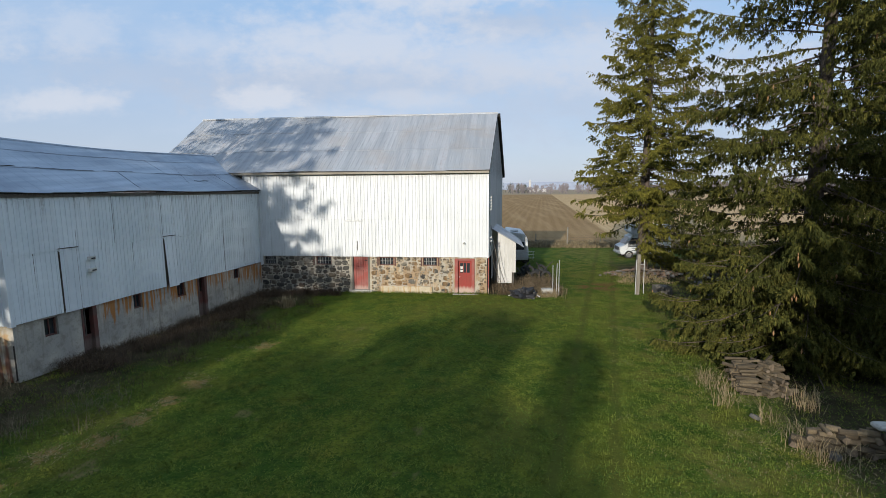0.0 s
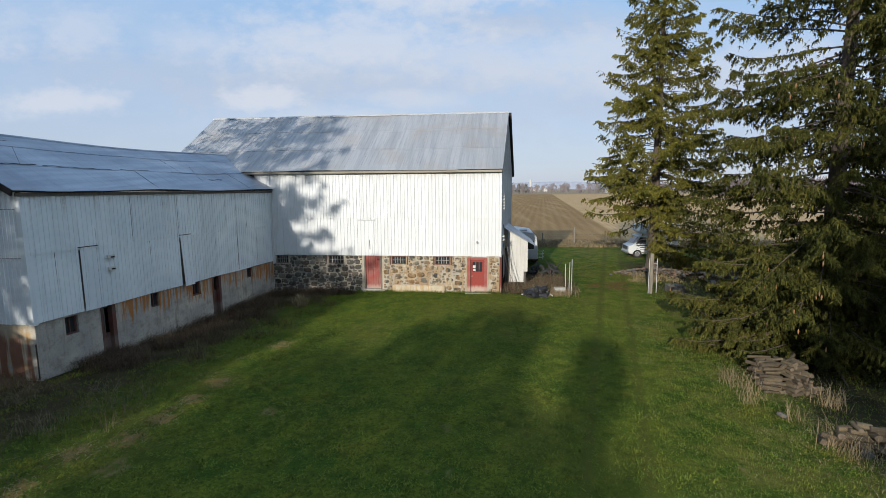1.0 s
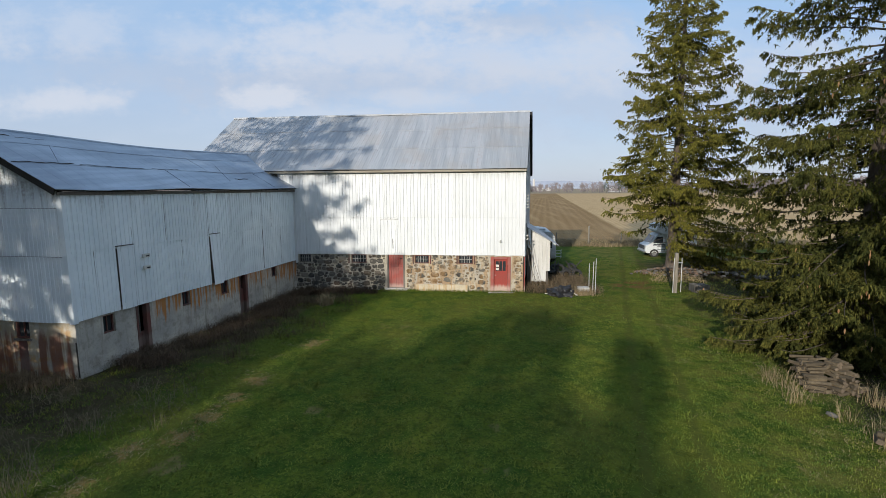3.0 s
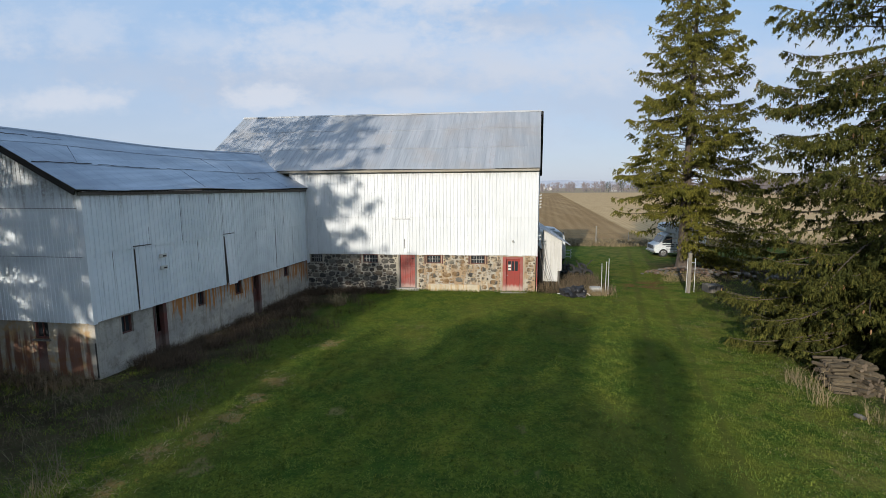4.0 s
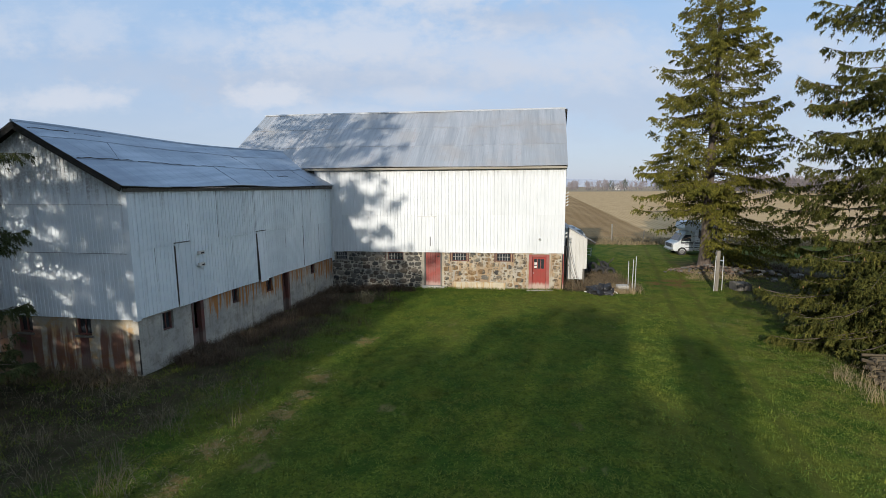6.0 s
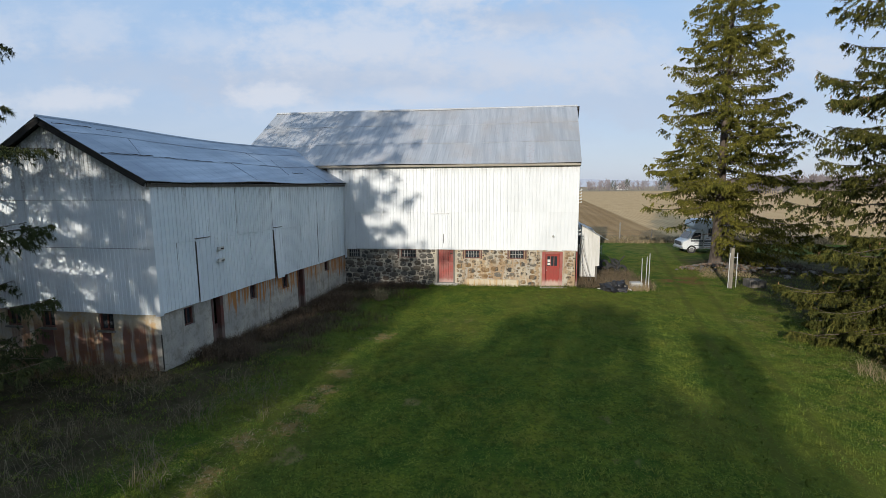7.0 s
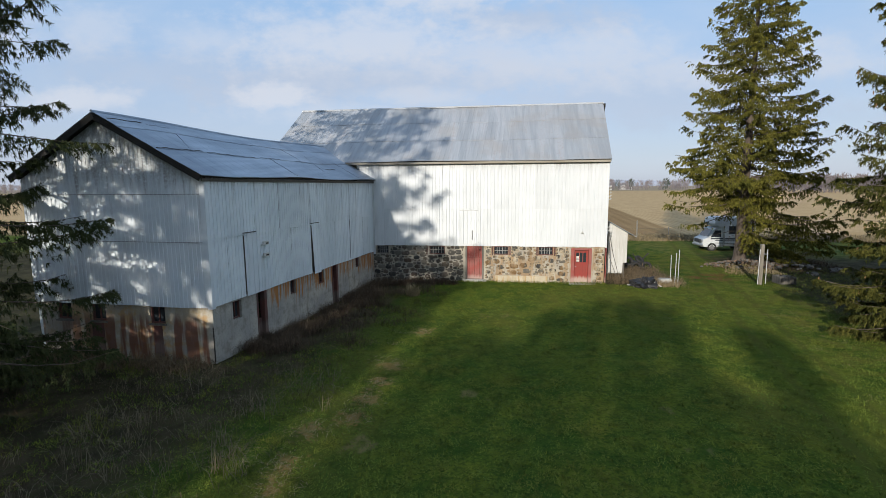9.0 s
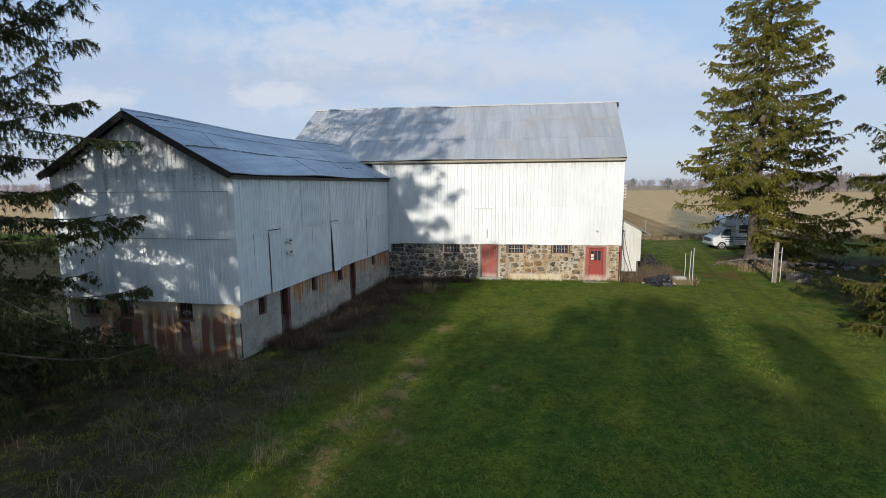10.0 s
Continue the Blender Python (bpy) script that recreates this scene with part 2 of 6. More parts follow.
def concrete_material():
    m, n = material("rust_stained_concrete")
    p, x, y, z, g = n.pos()
    big, mid, fine = n.noise(p, 0.9, 5.0, 0.6), n.noise(p, 3.4, 5.0, 0.65), n.noise(p, 16.0, 4.0, 0.65)
    c = n.mix(n.step(big, 0.35, 0.68), (0.33, 0.315, 0.28), (0.47, 0.43, 0.36))
    c = n.mix(n.math("MULTIPLY", n.step(mid, 0.48, 0.66), 0.55), c, (0.20, 0.18, 0.145))
    c = n.mix(n.math("MULTIPLY", n.step(fine, 0.5, 0.75), 0.5), c, (0.19, 0.17, 0.14))
    # grey dirt runs down the whole wall
    dirt = n.noise(n.stretch(p, 6.0, 6.0, 0.45), 1.0, 4.0, 0.65)
    c = n.mix(n.math("MULTIPLY", n.step(dirt, 0.52, 0.70), 0.5), c, (0.17, 0.145, 0.11))
    # a fringe of narrow rust runs that starts under the sheeting
    run = n.noise(n.stretch(p, 11.0, 11.0, 0.5), 1.0, 3.0, 0.6)
    where = n.noise(n.stretch(p, 0.8, 0.8, 0.1), 1.0, 2.0)
    hang_z = n.math("ADD", z, n.math("MULTIPLY", n.math("SUBTRACT", run, 0.5), 2.6))
    fade = n.step(n.math("ADD", hang_z, n.math("MULTIPLY", n.math("SUBTRACT", where, 0.5), 1.3)), 0.85, 1.25)
    long_wall = n.math("MULTIPLY", n.step(y, -10.1, -9.9), n.step(x, -15.2, -14.9))
    r1 = n.math("MULTIPLY", n.math("MULTIPLY", n.step(run, 0.41, 0.52), fade), n.math("MULTIPLY", long_wall, n.step(where, 0.28, 0.40)))
    c = n.mix(n.math("MULTIPLY", r1, 0.92), c, (0.37, 0.150, 0.034))
    # the gable's base is cream, blotched with ochre and old red-brown runs
    gable = n.math("MULTIPLY", n.step(x, -14.64, -14.9), n.step(y, -12.6, -12.9))
    c = n.mix(n.math("MULTIPLY", gable, n.math("MULTIPLY", n.step(mid, 0.30, 0.55), 0.6)), c, (0.37, 0.30, 0.19))
    c = n.mix(n.math("MULTIPLY", n.math("MULTIPLY", n.step(n.noise(p, 1.7, 4.0, 0.6), 0.50, 0.60), gable), 0.6), c, (0.40, 0.235, 0.085))
    run2 = n.noise(n.stretch(p, 2.4, 2.4, 0.22), 1.0, 3.0, 0.6)
    r2 = n.math("MULTIPLY", n.math("MULTIPLY", n.step(run2, 0.43, 0.53), n.step(n.math("ADD", z, mid), 2.0, 1.4)), gable)
    c = n.mix(n.math("MULTIPLY", r2, 0.85), c, (0.15, 0.052, 0.028))
    n.finish(c, 0.92, 0.0, n.bump(n.math("ADD", big, n.math("MULTIPLY", fine, 0.3)), 0.4, 0.03), 0.2)
    return m


CONCRETE = concrete_material()


def apron_material():
    m, n = material("cream_cement")
    p, x, y, z, g = n.pos()
    big, fine = n.noise(p, 2.0, 4.0, 0.6), n.noise(p, 22.0, 4.0, 0.65)
    c = n.mix(n.step(big, 0.35, 0.65), (0.528, 0.458, 0.339), (0.440, 0.378, 0.273))
    run = n.noise(n.stretch(p, 5.5, 5.5, 0.6), 1.0, 4.0, 0.65)
    c = n.mix(n.math("MULTIPLY", n.step(run, 0.46, 0.62), 0.75), c, (0.40, 0.235, 0.075))
    c = n.mix(n.math("MULTIPLY", n.step(fine, 0.5, 0.75), 0.4), c, (0.26, 0.21, 0.15))
    n.finish(c, 0.95, 0.0, n.bump(fine, 0.5, 0.02), 0.2)
    return m


APRON = apron_material()


def red_paint(name, a, b, bare, low=0.0):
    m, n = material(name)
    p, x, y, z, g = n.pos()
    grain = n.noise(n.stretch(p, 22.0, 22.0, 1.2), 1.0, 4.0, 0.6)
    big, fine = n.noise(p, 2.2, 4.0), n.noise(p, 40.0, 3.0)
    c = n.mix(n.step(big, 0.3, 0.7), a, b)
    worn = n.math("ADD", n.step(z, 0.75, 0.1), n.math("MULTIPLY", grain, 0.9))
    c = n.mix(n.math("MULTIPLY", n.step(worn, 0.85, 1.35), low), c, bare)
    c = n.mix(n.math("MULTIPLY", n.step(grain, 0.55, 0.75), 0.5), c, tuple(q * 0.5 for q in a))
    n.finish(c, 0.75, 0.0, n.bump(grain, 0.4, 0.008), 0.3)
    return m


RED_WORN = red_paint("worn_red_paint", (0.290, 0.066, 0.053), (0.273, 0.110, 0.092), (0.40, 0.28, 0.235), 0.9)
RED_DOOR = red_paint("red_paint", (0.282, 0.044, 0.035), (0.229, 0.053, 0.040), (0.45, 0.36, 0.29), 0.85)
OLD_RED = red_paint("faded_dark_red_wood", (0.13, 0.045, 0.035), (0.10, 0.06, 0.05), (0.2, 0.17, 0.14), 0.5)
OLD_WOOD = plain("weathered_grey_wood", (0.19, 0.17, 0.145), (0.11, 0.10, 0.085), 2.0, 0.9, fine=26, stretch=(6, 6, 0.6), per_object=0.3)
FASCIA = plain("cream_fascia_wood", (0.36, 0.33, 0.27), (0.24, 0.21, 0.165), 1.5, 0.9, fine=18, stretch=(0.5, 3, 5))
DARK_WOOD = plain("dark_old_wood", (0.020, 0.018, 0.016), (0.034, 0.029, 0.024), 2.0, 0.9, fine=20)
TIMBER = plain("split_firewood", (0.185, 0.140, 0.082), (0.095, 0.073, 0.046), 4.0, 0.9, fine=30, per_object=0.8, bump=0.8)
LOG_END = plain("sawn_log_end", (0.19, 0.145, 0.10), (0.12, 0.09, 0.06), 6.0, 0.9, fine=40, per_object=0.5)
GREY_STONE = plain("grey_field_rock", (0.20, 0.185, 0.162), (0.125, 0.115, 0.10), 3.0, 0.95, fine=22, bump=0.6, dist=0.03, per_object=0.5)
POST_WOOD = plain("bleached_post_wood", (0.25, 0.225, 0.18), (0.17, 0.15, 0.12), 3.0, 0.9, fine=25, stretch=(5, 5, 0.6))
GALV = plain("galvanised_pipe", (0.58, 0.58, 0.57), (0.48, 0.48, 0.47), 6.0, 0.5, 0.4, fine=40, bump=0.05)
WHITE_PAINT = plain("white_vehicle_paint", (0.60, 0.62, 0.62), (0.50, 0.52, 0.53), 1.0, 0.45, fine=12, bump=0.03)
WHITE_BOARD = plain("white_painted_board", (0.663, 0.654, 0.620), (0.561, 0.544, 0.493), 1.6, 0.8, fine=22, stretch=(4, 4, 0.5), per_object=0.15)
STRIPE = plain("dark_stripe_paint", (0.06, 0.065, 0.075), (0.05, 0.05, 0.055), 2.0, 0.5, bump=0.02)
RUBBER = plain("black_rubber", (0.022, 0.022, 0.022), (0.035, 0.034, 0.032), 5.0, 0.85, fine=40)
RIM = plain("dull_steel_rim", (0.22, 0.22, 0.22), (0.15, 0.15, 0.15), 5.0, 0.6, 0.3, bump=0.02)
CHROME = plain("dull_chrome", (0.5, 0.5, 0.5), (0.4, 0.4, 0.4), 5.0, 0.3, 0.8, bump=0.02)
DARK_METAL = plain("dark_iron", (0.05, 0.048, 0.045), (0.08, 0.065, 0.05), 6.0, 0.6, 0.6)
CEMENT = plain("pale_cement", (0.48, 0.46, 0.42), (0.38, 0.36, 0.32), 3.0, 0.95, fine=20)
BLACK_SHEET = plain("black_plastic_sheet", (0.018, 0.018, 0.02), (0.03, 0.03, 0.032), 4.0, 0.45, fine=15, bump=0.4)
EARTH_FLOOR = plain("barn_earth_floor", (0.09, 0.07, 0.05), (0.13, 0.10, 0.07), 1.0, 1.0)
INSIDE = plain("barn_inner_boards", (0.10, 0.085, 0.065), (0.14, 0.115, 0.09), 1.0, 0.95, stretch=(4, 4, 0.4))
BARK = plain("spruce_bark", (0.085, 0.064, 0.050), (0.14, 0.112, 0.090), 3.0, 0.95, fine=18, bump=0.8, dist=0.03, stretch=(2.5, 2.5, 0.7))
CONES = plain("spruce_cone", (0.26, 0.14, 0.06), (0.32, 0.19, 0.09), 4.0, 0.8)
SILO = plain("pale_silo_concrete", (0.55, 0.54, 0.52), (0.48, 0.47, 0.45), 0.2, 0.9)

mg, n = material("window_glass")
n.finish((0.03, 0.035, 0.04), 0.08, 0.0, None, 0.6)
GLASS = mg


def leaf_material(name, a, b, c3, rough=0.8, clump=3.2, dark=0.5):
    m, n = material(name)
    p, x, y, z, g = n.pos()
    c = n.mix(g.outputs["Random Per Island"], a, b)
    c = n.mix(n.math("MULTIPLY", n.step(n.noise(p, 0.9, 3.0), 0.42, 0.68), 0.75), c, c3)
    c = n.mix(n.math("MULTIPLY", n.step(n.noise(p, clump, 3.0, 0.6), 0.46, 0.66), dark), c, tuple(q * 0.35 for q in a))
    n.finish(c, rough, 0.0, None, 0.10)
    return m


NEEDLES = leaf_material("spruce_needles", (0.064, 0.070, 0.013), (0.250, 0.218, 0.040), (0.062, 0.070, 0.014), dark=0.42)
# darker needle copy: the broad spruce's shade is put into its colour
NEEDLES_HALF_SHADE = leaf_material("half_shade_spruce_needles", (0.040, 0.048, 0.011), (0.142, 0.130, 0.028), (0.036, 0.045, 0.012), dark=0.5)
# needles of trees standing in shade, with that shade mixed into the colour
NEEDLES_SHADED = leaf_material("shaded_spruce_needles", (0.044, 0.056, 0.022), (0.080, 0.088, 0.030), (0.038, 0.050, 0.020))
GRASS = leaf_material("grass_blades", (0.048, 0.098, 0.015), (0.176, 0.200, 0.030), (0.158, 0.156, 0.024), dark=0.6)
DRY_GRASS = leaf_material("dry_grass", (0.36, 0.29, 0.17), (0.24, 0.18, 0.10), (0.30, 0.22, 0.12))
STALK = leaf_material("grey_dry_stalks", (0.22, 0.182, 0.115), (0.13, 0.105, 0.064), (0.16, 0.127, 0.078))
BRUSH = leaf_material("dead_brush", (0.050, 0.034, 0.023), (0.125, 0.086, 0.056), (0.066, 0.049, 0.033))
DEAD_LEAF = leaf_material("brown_weeds", (0.130, 0.094, 0.058), (0.230, 0.172, 0.104), (0.115, 0.084, 0.052))
WOODS = leaf_material("bare_far_woods", (0.155, 0.132, 0.134), (0.215, 0.188, 0.186), (0.19, 0.168, 0.174), dark=0.2)
FAR_GREEN = leaf_material("far_conifers", (0.06, 0.075, 0.06), (0.08, 0.09, 0.075), (0.07, 0.08, 0.07))


def ground_material():
    m, n = material("farm_ground")
    p, x, y, z, g = n.pos()
    big, mid, fine = n.noise(p, 0.13, 4.0), n.noise(p, 1.1, 4.0, 0.6), n.noise(p, 11.0, 4.0, 0.7)
    grit = n.noise(p, 60.0, 3.0, 0.6)
    # lawn
    lawn = n.mix(n.step(mid, 0.3, 0.7), (0.042, 0.086, 0.012), (0.118, 0.142, 0.017))
    lawn = n.mix(n.math("MULTIPLY", n.step(fine, 0.40, 0.66), 0.8), lawn, (0.020, 0.044, 0.008))
    lawn = n.mix(n.math("MULTIPLY", n.step(big, 0.46, 0.64), 0.6), lawn, (0.118, 0.108, 0.024))
    dry = n.math("MULTIPLY", n.step(n.math("SUBTRACT", x, n.math("MULTIPLY", y, 0.06)), 4.5, 7.6), n.step(mid, 0.42, 0.62))
    lawn = n.mix(n.math("MULTIPLY", dry, 0.5), lawn, (0.170, 0.140, 0.042))
    bare = n.math("MULTIPLY", n.step(n.noise(n.stretch(p, 1.0, 0.7, 1.0), 0.55, 4.0, 0.6), 0.66, 0.73), 0.7)
    lawn = n.mix(bare, lawn, (0.23, 0.165, 0.08))
    # dead mats along the western edge
    for px, py, pr in ((-8.25, -8.75, 0.55), (-8.65, -12.5, 0.50), (-8.75, -13.9, 0.40), (-8.75, -15.1, 0.38), (-8.85, -16.2, 0.45), (-9.7, -17.0, 0.40), (-9.65, -18.4, 0.38), (-9.5, -19.15, 0.30)):
        dx, dy = n.math("SUBTRACT", x, px), n.math("MULTIPLY", n.math("SUBTRACT", y, py), 0.8)
        dd = n.math("SQRT", n.math("ADD", n.math("MULTIPLY", dx, dx), n.math("MULTIPLY", dy, dy)))
        dd = n.math("ADD", dd, n.math("MULTIPLY", n.math("SUBTRACT", n.noise(p, 2.6, 4.0, 0.65), 0.5), 2.2))
        lawn = n.mix(n.math("MULTIPLY", n.step(dd, pr, pr * 0.2), 0.8), lawn, (0.23, 0.145, 0.055))
    # two worn wheel tracks
    track = n.math("SUBTRACT", x, n.math("ADD", n.math("MULTIPLY", y, 0.236), 6.35))
    wob = n.math("ADD", track, n.math("MULTIPLY", n.math("SUBTRACT", mid, 0.5), 0.35))
    rut = n.math("ADD", n.step(n.math("ABSOLUTE", wob), 0.26, 0.06), n.step(n.math("ABSOLUTE", n.math("SUBTRACT", wob, 1.32)), 0.26, 0.06), True)
    lane = n.step(n.math("ABSOLUTE", n.math("SUBTRACT", wob, 0.66)), 1.7, 0.7)
    lawn = n.mix(n.math("MULTIPLY", lane, 0.35), lawn, (0.115, 0.135, 0.017))
    lawn = n.mix(n.math("MULTIPLY", rut, n.math("ADD", n.math("MULTIPLY", mid, 0.6), 0.05)), lawn, (0.062, 0.055, 0.018))
    mud = n.math("MULTIPLY", n.step(n.math("ABSOLUTE", n.math("SUBTRACT", y, 2.2)), 1.6, 0.5), n.step(n.math("ABSOLUTE", n.math("SUBTRACT", wob, 0.5)), 1.6, 0.7))
    lawn = n.mix(n.math("MULTIPLY", mud, n.step(mid, 0.38, 0.54)), lawn, (0.135, 0.072, 0.030))
    # litter below the trees and along the walls
    litter_c = n.mix(n.step(mid, 0.35, 0.65), (0.030, 0.026, 0.015), (0.064, 0.053, 0.028))
    litter_c = n.mix(n.math("MULTIPLY", n.step(fine, 0.5, 0.7), 0.75), litter_c, (0.034, 0.054, 0.010))
    edge = n.math("MULTIPLY", n.math("SUBTRACT", mid, 0.5), 3.0)
    right = n.step(n.math("ADD", n.math("SUBTRACT", x, n.math("MULTIPLY", y, 0.06)), edge), 8.6, 10.4)
    left = n.step(n.math("SUBTRACT", n.math("SUBTRACT", x, n.math("MULTIPLY", y, 0.12)), edge), -8.6, -11.0)
    shed = n.math("MULTIPLY", n.math("MULTIPLY", n.step(x, 0.6, 1.0), n.step(x, 5.4, 4.2)), n.math("MULTIPLY", n.step(y, -0.7, 0.0), n.step(y, 9.5, 6.0)))
    litter = n.math("MULTIPLY", n.math("ADD", n.math("ADD", right, left, True), shed, True), n.step(y, 14.0, 8.0))
    c = n.mix(litter, lawn, litter_c)
    # rough verge, then the fields
    verge = n.step(n.math("ADD", y, n.math("MULTIPLY", edge, 0.6)), 21.5, 24.0)
    c = n.mix(verge, c, n.mix(n.step(mid, 0.4, 0.6), (0.232, 0.172, 0.086), (0.138, 0.107, 0.052)))
    across = n.math("SUBTRACT", x, n.math("MULTIPLY", y, 0.10))
    row = n.math("SINE", n.math("MULTIPLY", across, 6.283 / 1.5))
    clod = n.noise(p, 5.0, 5.0, 0.75)
    plough = n.mix(n.step(n.math("ADD", n.math("MULTIPLY", row, 0.05), clod), 0.3, 0.75), (0.206, 0.125, 0.056), (0.344, 0.224, 0.107))
    lanes = n.noise(n.stretch(p, 0.35, 0.02, 1.0), 1.0, 3.0)
    plough = n.mix(n.math("MULTIPLY", n.step(lanes, 0.44, 0.68), 0.4), plough, (0.430, 0.301, 0.155))
    stub_row = n.math("SINE", n.math("MULTIPLY", across, 6.283 / 0.76))
    stubble = n.mix(n.step(n.math("ADD", n.math("MULTIPLY", stub_row, 0.12), n.noise(n.stretch(p, 0.5, 0.12, 1), 1.0, 5.0, 0.6)), 0.3, 0.7), (0.415, 0.280, 0.140), (0.510, 0.360, 0.192))
    field = n.mix(n.step(n.math("ADD", across, n.math("MULTIPLY", n.math("SUBTRACT", clod, 0.5), 0.8)), 12.2, 12.7), plough, stubble)
    field = n.mix(n.step(x, -20.0, -30.0), field, stubble)
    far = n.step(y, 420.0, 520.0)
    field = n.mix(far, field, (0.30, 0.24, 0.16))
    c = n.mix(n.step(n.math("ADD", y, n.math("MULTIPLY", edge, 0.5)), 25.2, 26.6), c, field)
    relief = n.math("ADD", n.math("MULTIPLY", fine, 0.6), n.math("MULTIPLY", grit, 0.4))
    n.finish(c, 0.95, 0.0, n.bump(relief, 0.8, 0.05), 0.05)
    return m


GROUND = ground_material()

# ---------------------------------------------------------------- helpers for building


def thing(name, at, label, category, group="", kind=""):
    ob = new(name)
    ob.location = at
    ob.empty_display_size = 0.3
    return tagged(ob, label, category, group, kind)


def hang(ob, parent):
    ob.parent = parent
    if parent.type == "EMPTY":
        ob.matrix_parent_inverse = Matrix.Translation(parent.location).inverted()
    return ob


def finish_mesh(name, bm, mat, smooth=False):
    me = bpy.data.meshes.new(name)
    bm.to_mesh(me)
    bm.free()
    me.materials.append(mat)
    if smooth:
        me.shade_smooth()
    return me


def part(name, bm, mat, parent, label="", smooth=False):
    ob = hang(new(name, finish_mesh(name, bm, mat, smooth)), parent)
    return tagged(ob, label)


def single(name, bm, mat, label, category, group="", kind="", smooth=False):
    return tagged(new(name, finish_mesh(name, bm, mat, smooth)), label, category, group, kind)


def raw_mesh(name, verts, faces, mat):
    me = bpy.data.meshes.new(name)
    me.from_pydata(verts, [], faces)
    me.materials.append(mat)
    return me


def quads_mesh(name, pts, mat, k=4):
    """pts: array (n, k, 3), one face of k corners for each."""
    n = len(pts)
    me = bpy.data.meshes.new(name)
    me.vertices.add(n * k)
    me.vertices.foreach_set("co", np.ascontiguousarray(pts, dtype=np.float32).ravel())
    me.loops.add(n * k)
    me.loops.foreach_set("vertex_index", np.arange(n * k, dtype=np.int32))
    me.polygons.add(n)
    me.polygons.foreach_set("loop_start", np.arange(0, n * k, k, dtype=np.int32))
    me.update(calc_edges=True)
    me.materials.append(mat)
    return me


class Face:
    """A wall's own frame: u along it, h out of it, z up."""

    def __init__(self, ox, oy, dx, dy, flip=False):
        q = math.hypot(dx, dy)
        self.o, self.d = Vector((ox, oy, 0)), Vector((dx / q, dy / q, 0))
        self.n = Vector((-self.d.y, self.d.x, 0)) if flip else Vector((self.d.y, -self.d.x, 0))

    def __call__(self, u, h, z):
        return self.o + self.d * u + self.n * h + Vector((0, 0, z))


FRONT = Face(0, 0, 1, 0)                                   # barn's front, u is x
WING = Face(-14.62, -13.07, 1.905, 13.1)                   # wing's long wall
GABLE = Face(-14.62, -13.07, -1, 0.05, flip=True)          # wing's gable, u goes west
EAST = Face(0.72, 0, 0.09, 1)                              # barn's east gable wall


def box(bm, F, u0, u1, h0, h1, z0, z1, bevel=0.0):
    vs = [bm.verts.new(F(u, h, z)) for z in (z0, z1) for h in (h0, h1) for u in (u0, u1)]
    fs = []
    for q in ((0, 1, 3, 2), (4, 5, 7, 6), (0, 1, 5, 4), (2, 3, 7, 6), (0, 2, 6, 4), (1, 3, 7, 5)):
        fs.append(bm.faces.new([vs[i] for i in q]))
    bmesh.ops.recalc_face_normals(bm, faces=fs)
    if bevel:
        es = list({e for f in fs for e in f.edges})
        bmesh.ops.bevel(bm, geom=es, offset=bevel, segments=1, affect="EDGES", profile=0.5)


WORLD = Face(0, 0, 1, 0, flip=True)                        # u is x, h is y


def slab(bm, x0, x1, y0, y1, z0, z1, bevel=0.0):
    box(bm, WORLD, x0, x1, y0, y1, z0, z1, bevel)


def tube(bm, pts, radii, sides=8, cap=True):
    """A tapered tube along points."""
    rings = []
    pts = [Vector(p) for p in pts]
    for i, p in enumerate(pts):
        t = (pts[min(i + 1, len(pts) - 1)] - pts[max(i - 1, 0)]).normalized()
        a = t.orthogonal().normalized() if i == 0 else (a0 - t * a0.dot(t)).normalized()
        a0 = a
        b = t.cross(a)
        r = radii[i] if isinstance(radii, (list, tuple)) else radii
        rings.append([bm.verts.new(p + (a * math.cos(k * math.tau / sides) + b * math.sin(k * math.tau / sides)) * r) for k in range(sides)])
    for r0, r1 in zip(rings, rings[1:]):
        for k in range(sides):
            bm.faces.new((r0[k], r0[(k + 1) % sides], r1[(k + 1) % sides], r1[k]))
    if cap:
        bm.faces.new(rings[0][::-1])
        bm.faces.new(rings[-1])


def holed_wall(bm, F, u0, u1, z0, z1, thick, holes):
    """A wall with its front at h = 0 and openings that go right through. holes: (u0, u1, z0, z1)."""
    us = sorted({u0, u1, *[q for a in holes for q in a[:2]]})
    zs = sorted({z0, z1, *[q for a in holes for q in a[2:]]})
    zs = [q for q in zs if z0 <= q <= z1]
    cell = {}
    for i in range(len(us) - 1):
        for j in range(len(zs) - 1):
            u, z = (us[i] + us[i + 1]) / 2, (zs[j] + zs[j + 1]) / 2
            cell[i, j] = not any(a < u < b and c < z < d for a, b, c, d in holes)
    cache = {}

    def v(i, j, k):
        if (i, j, k) not in cache:
            cache[i, j, k] = bm.verts.new(F(us[i], -thick * k, zs[j]))
        return cache[i, j, k]

    for (i, j), solid in cell.items():
        if not solid:
            continue
        bm.faces.new((v(i, j, 0), v(i + 1, j, 0), v(i + 1, j + 1, 0), v(i, j + 1, 0)))
        bm.faces.new((v(i, j, 1), v(i, j + 1, 1), v(i + 1, j + 1, 1), v(i + 1, j, 1)))
        for di, dj, a, b in ((-1, 0, (i, j), (i, j + 1)), (1, 0, (i + 1, j), (i + 1, j + 1)), (0, -1, (i, j), (i + 1, j)), (0, 1, (i, j + 1), (i + 1, j + 1))):
            if not cell.get((i + di, j + dj), False):
                bm.faces.new((v(*a, 0), v(*b, 0), v(*b, 1), v(*a, 1)))
    bmesh.ops.recalc_face_normals(bm, faces=bm.faces)


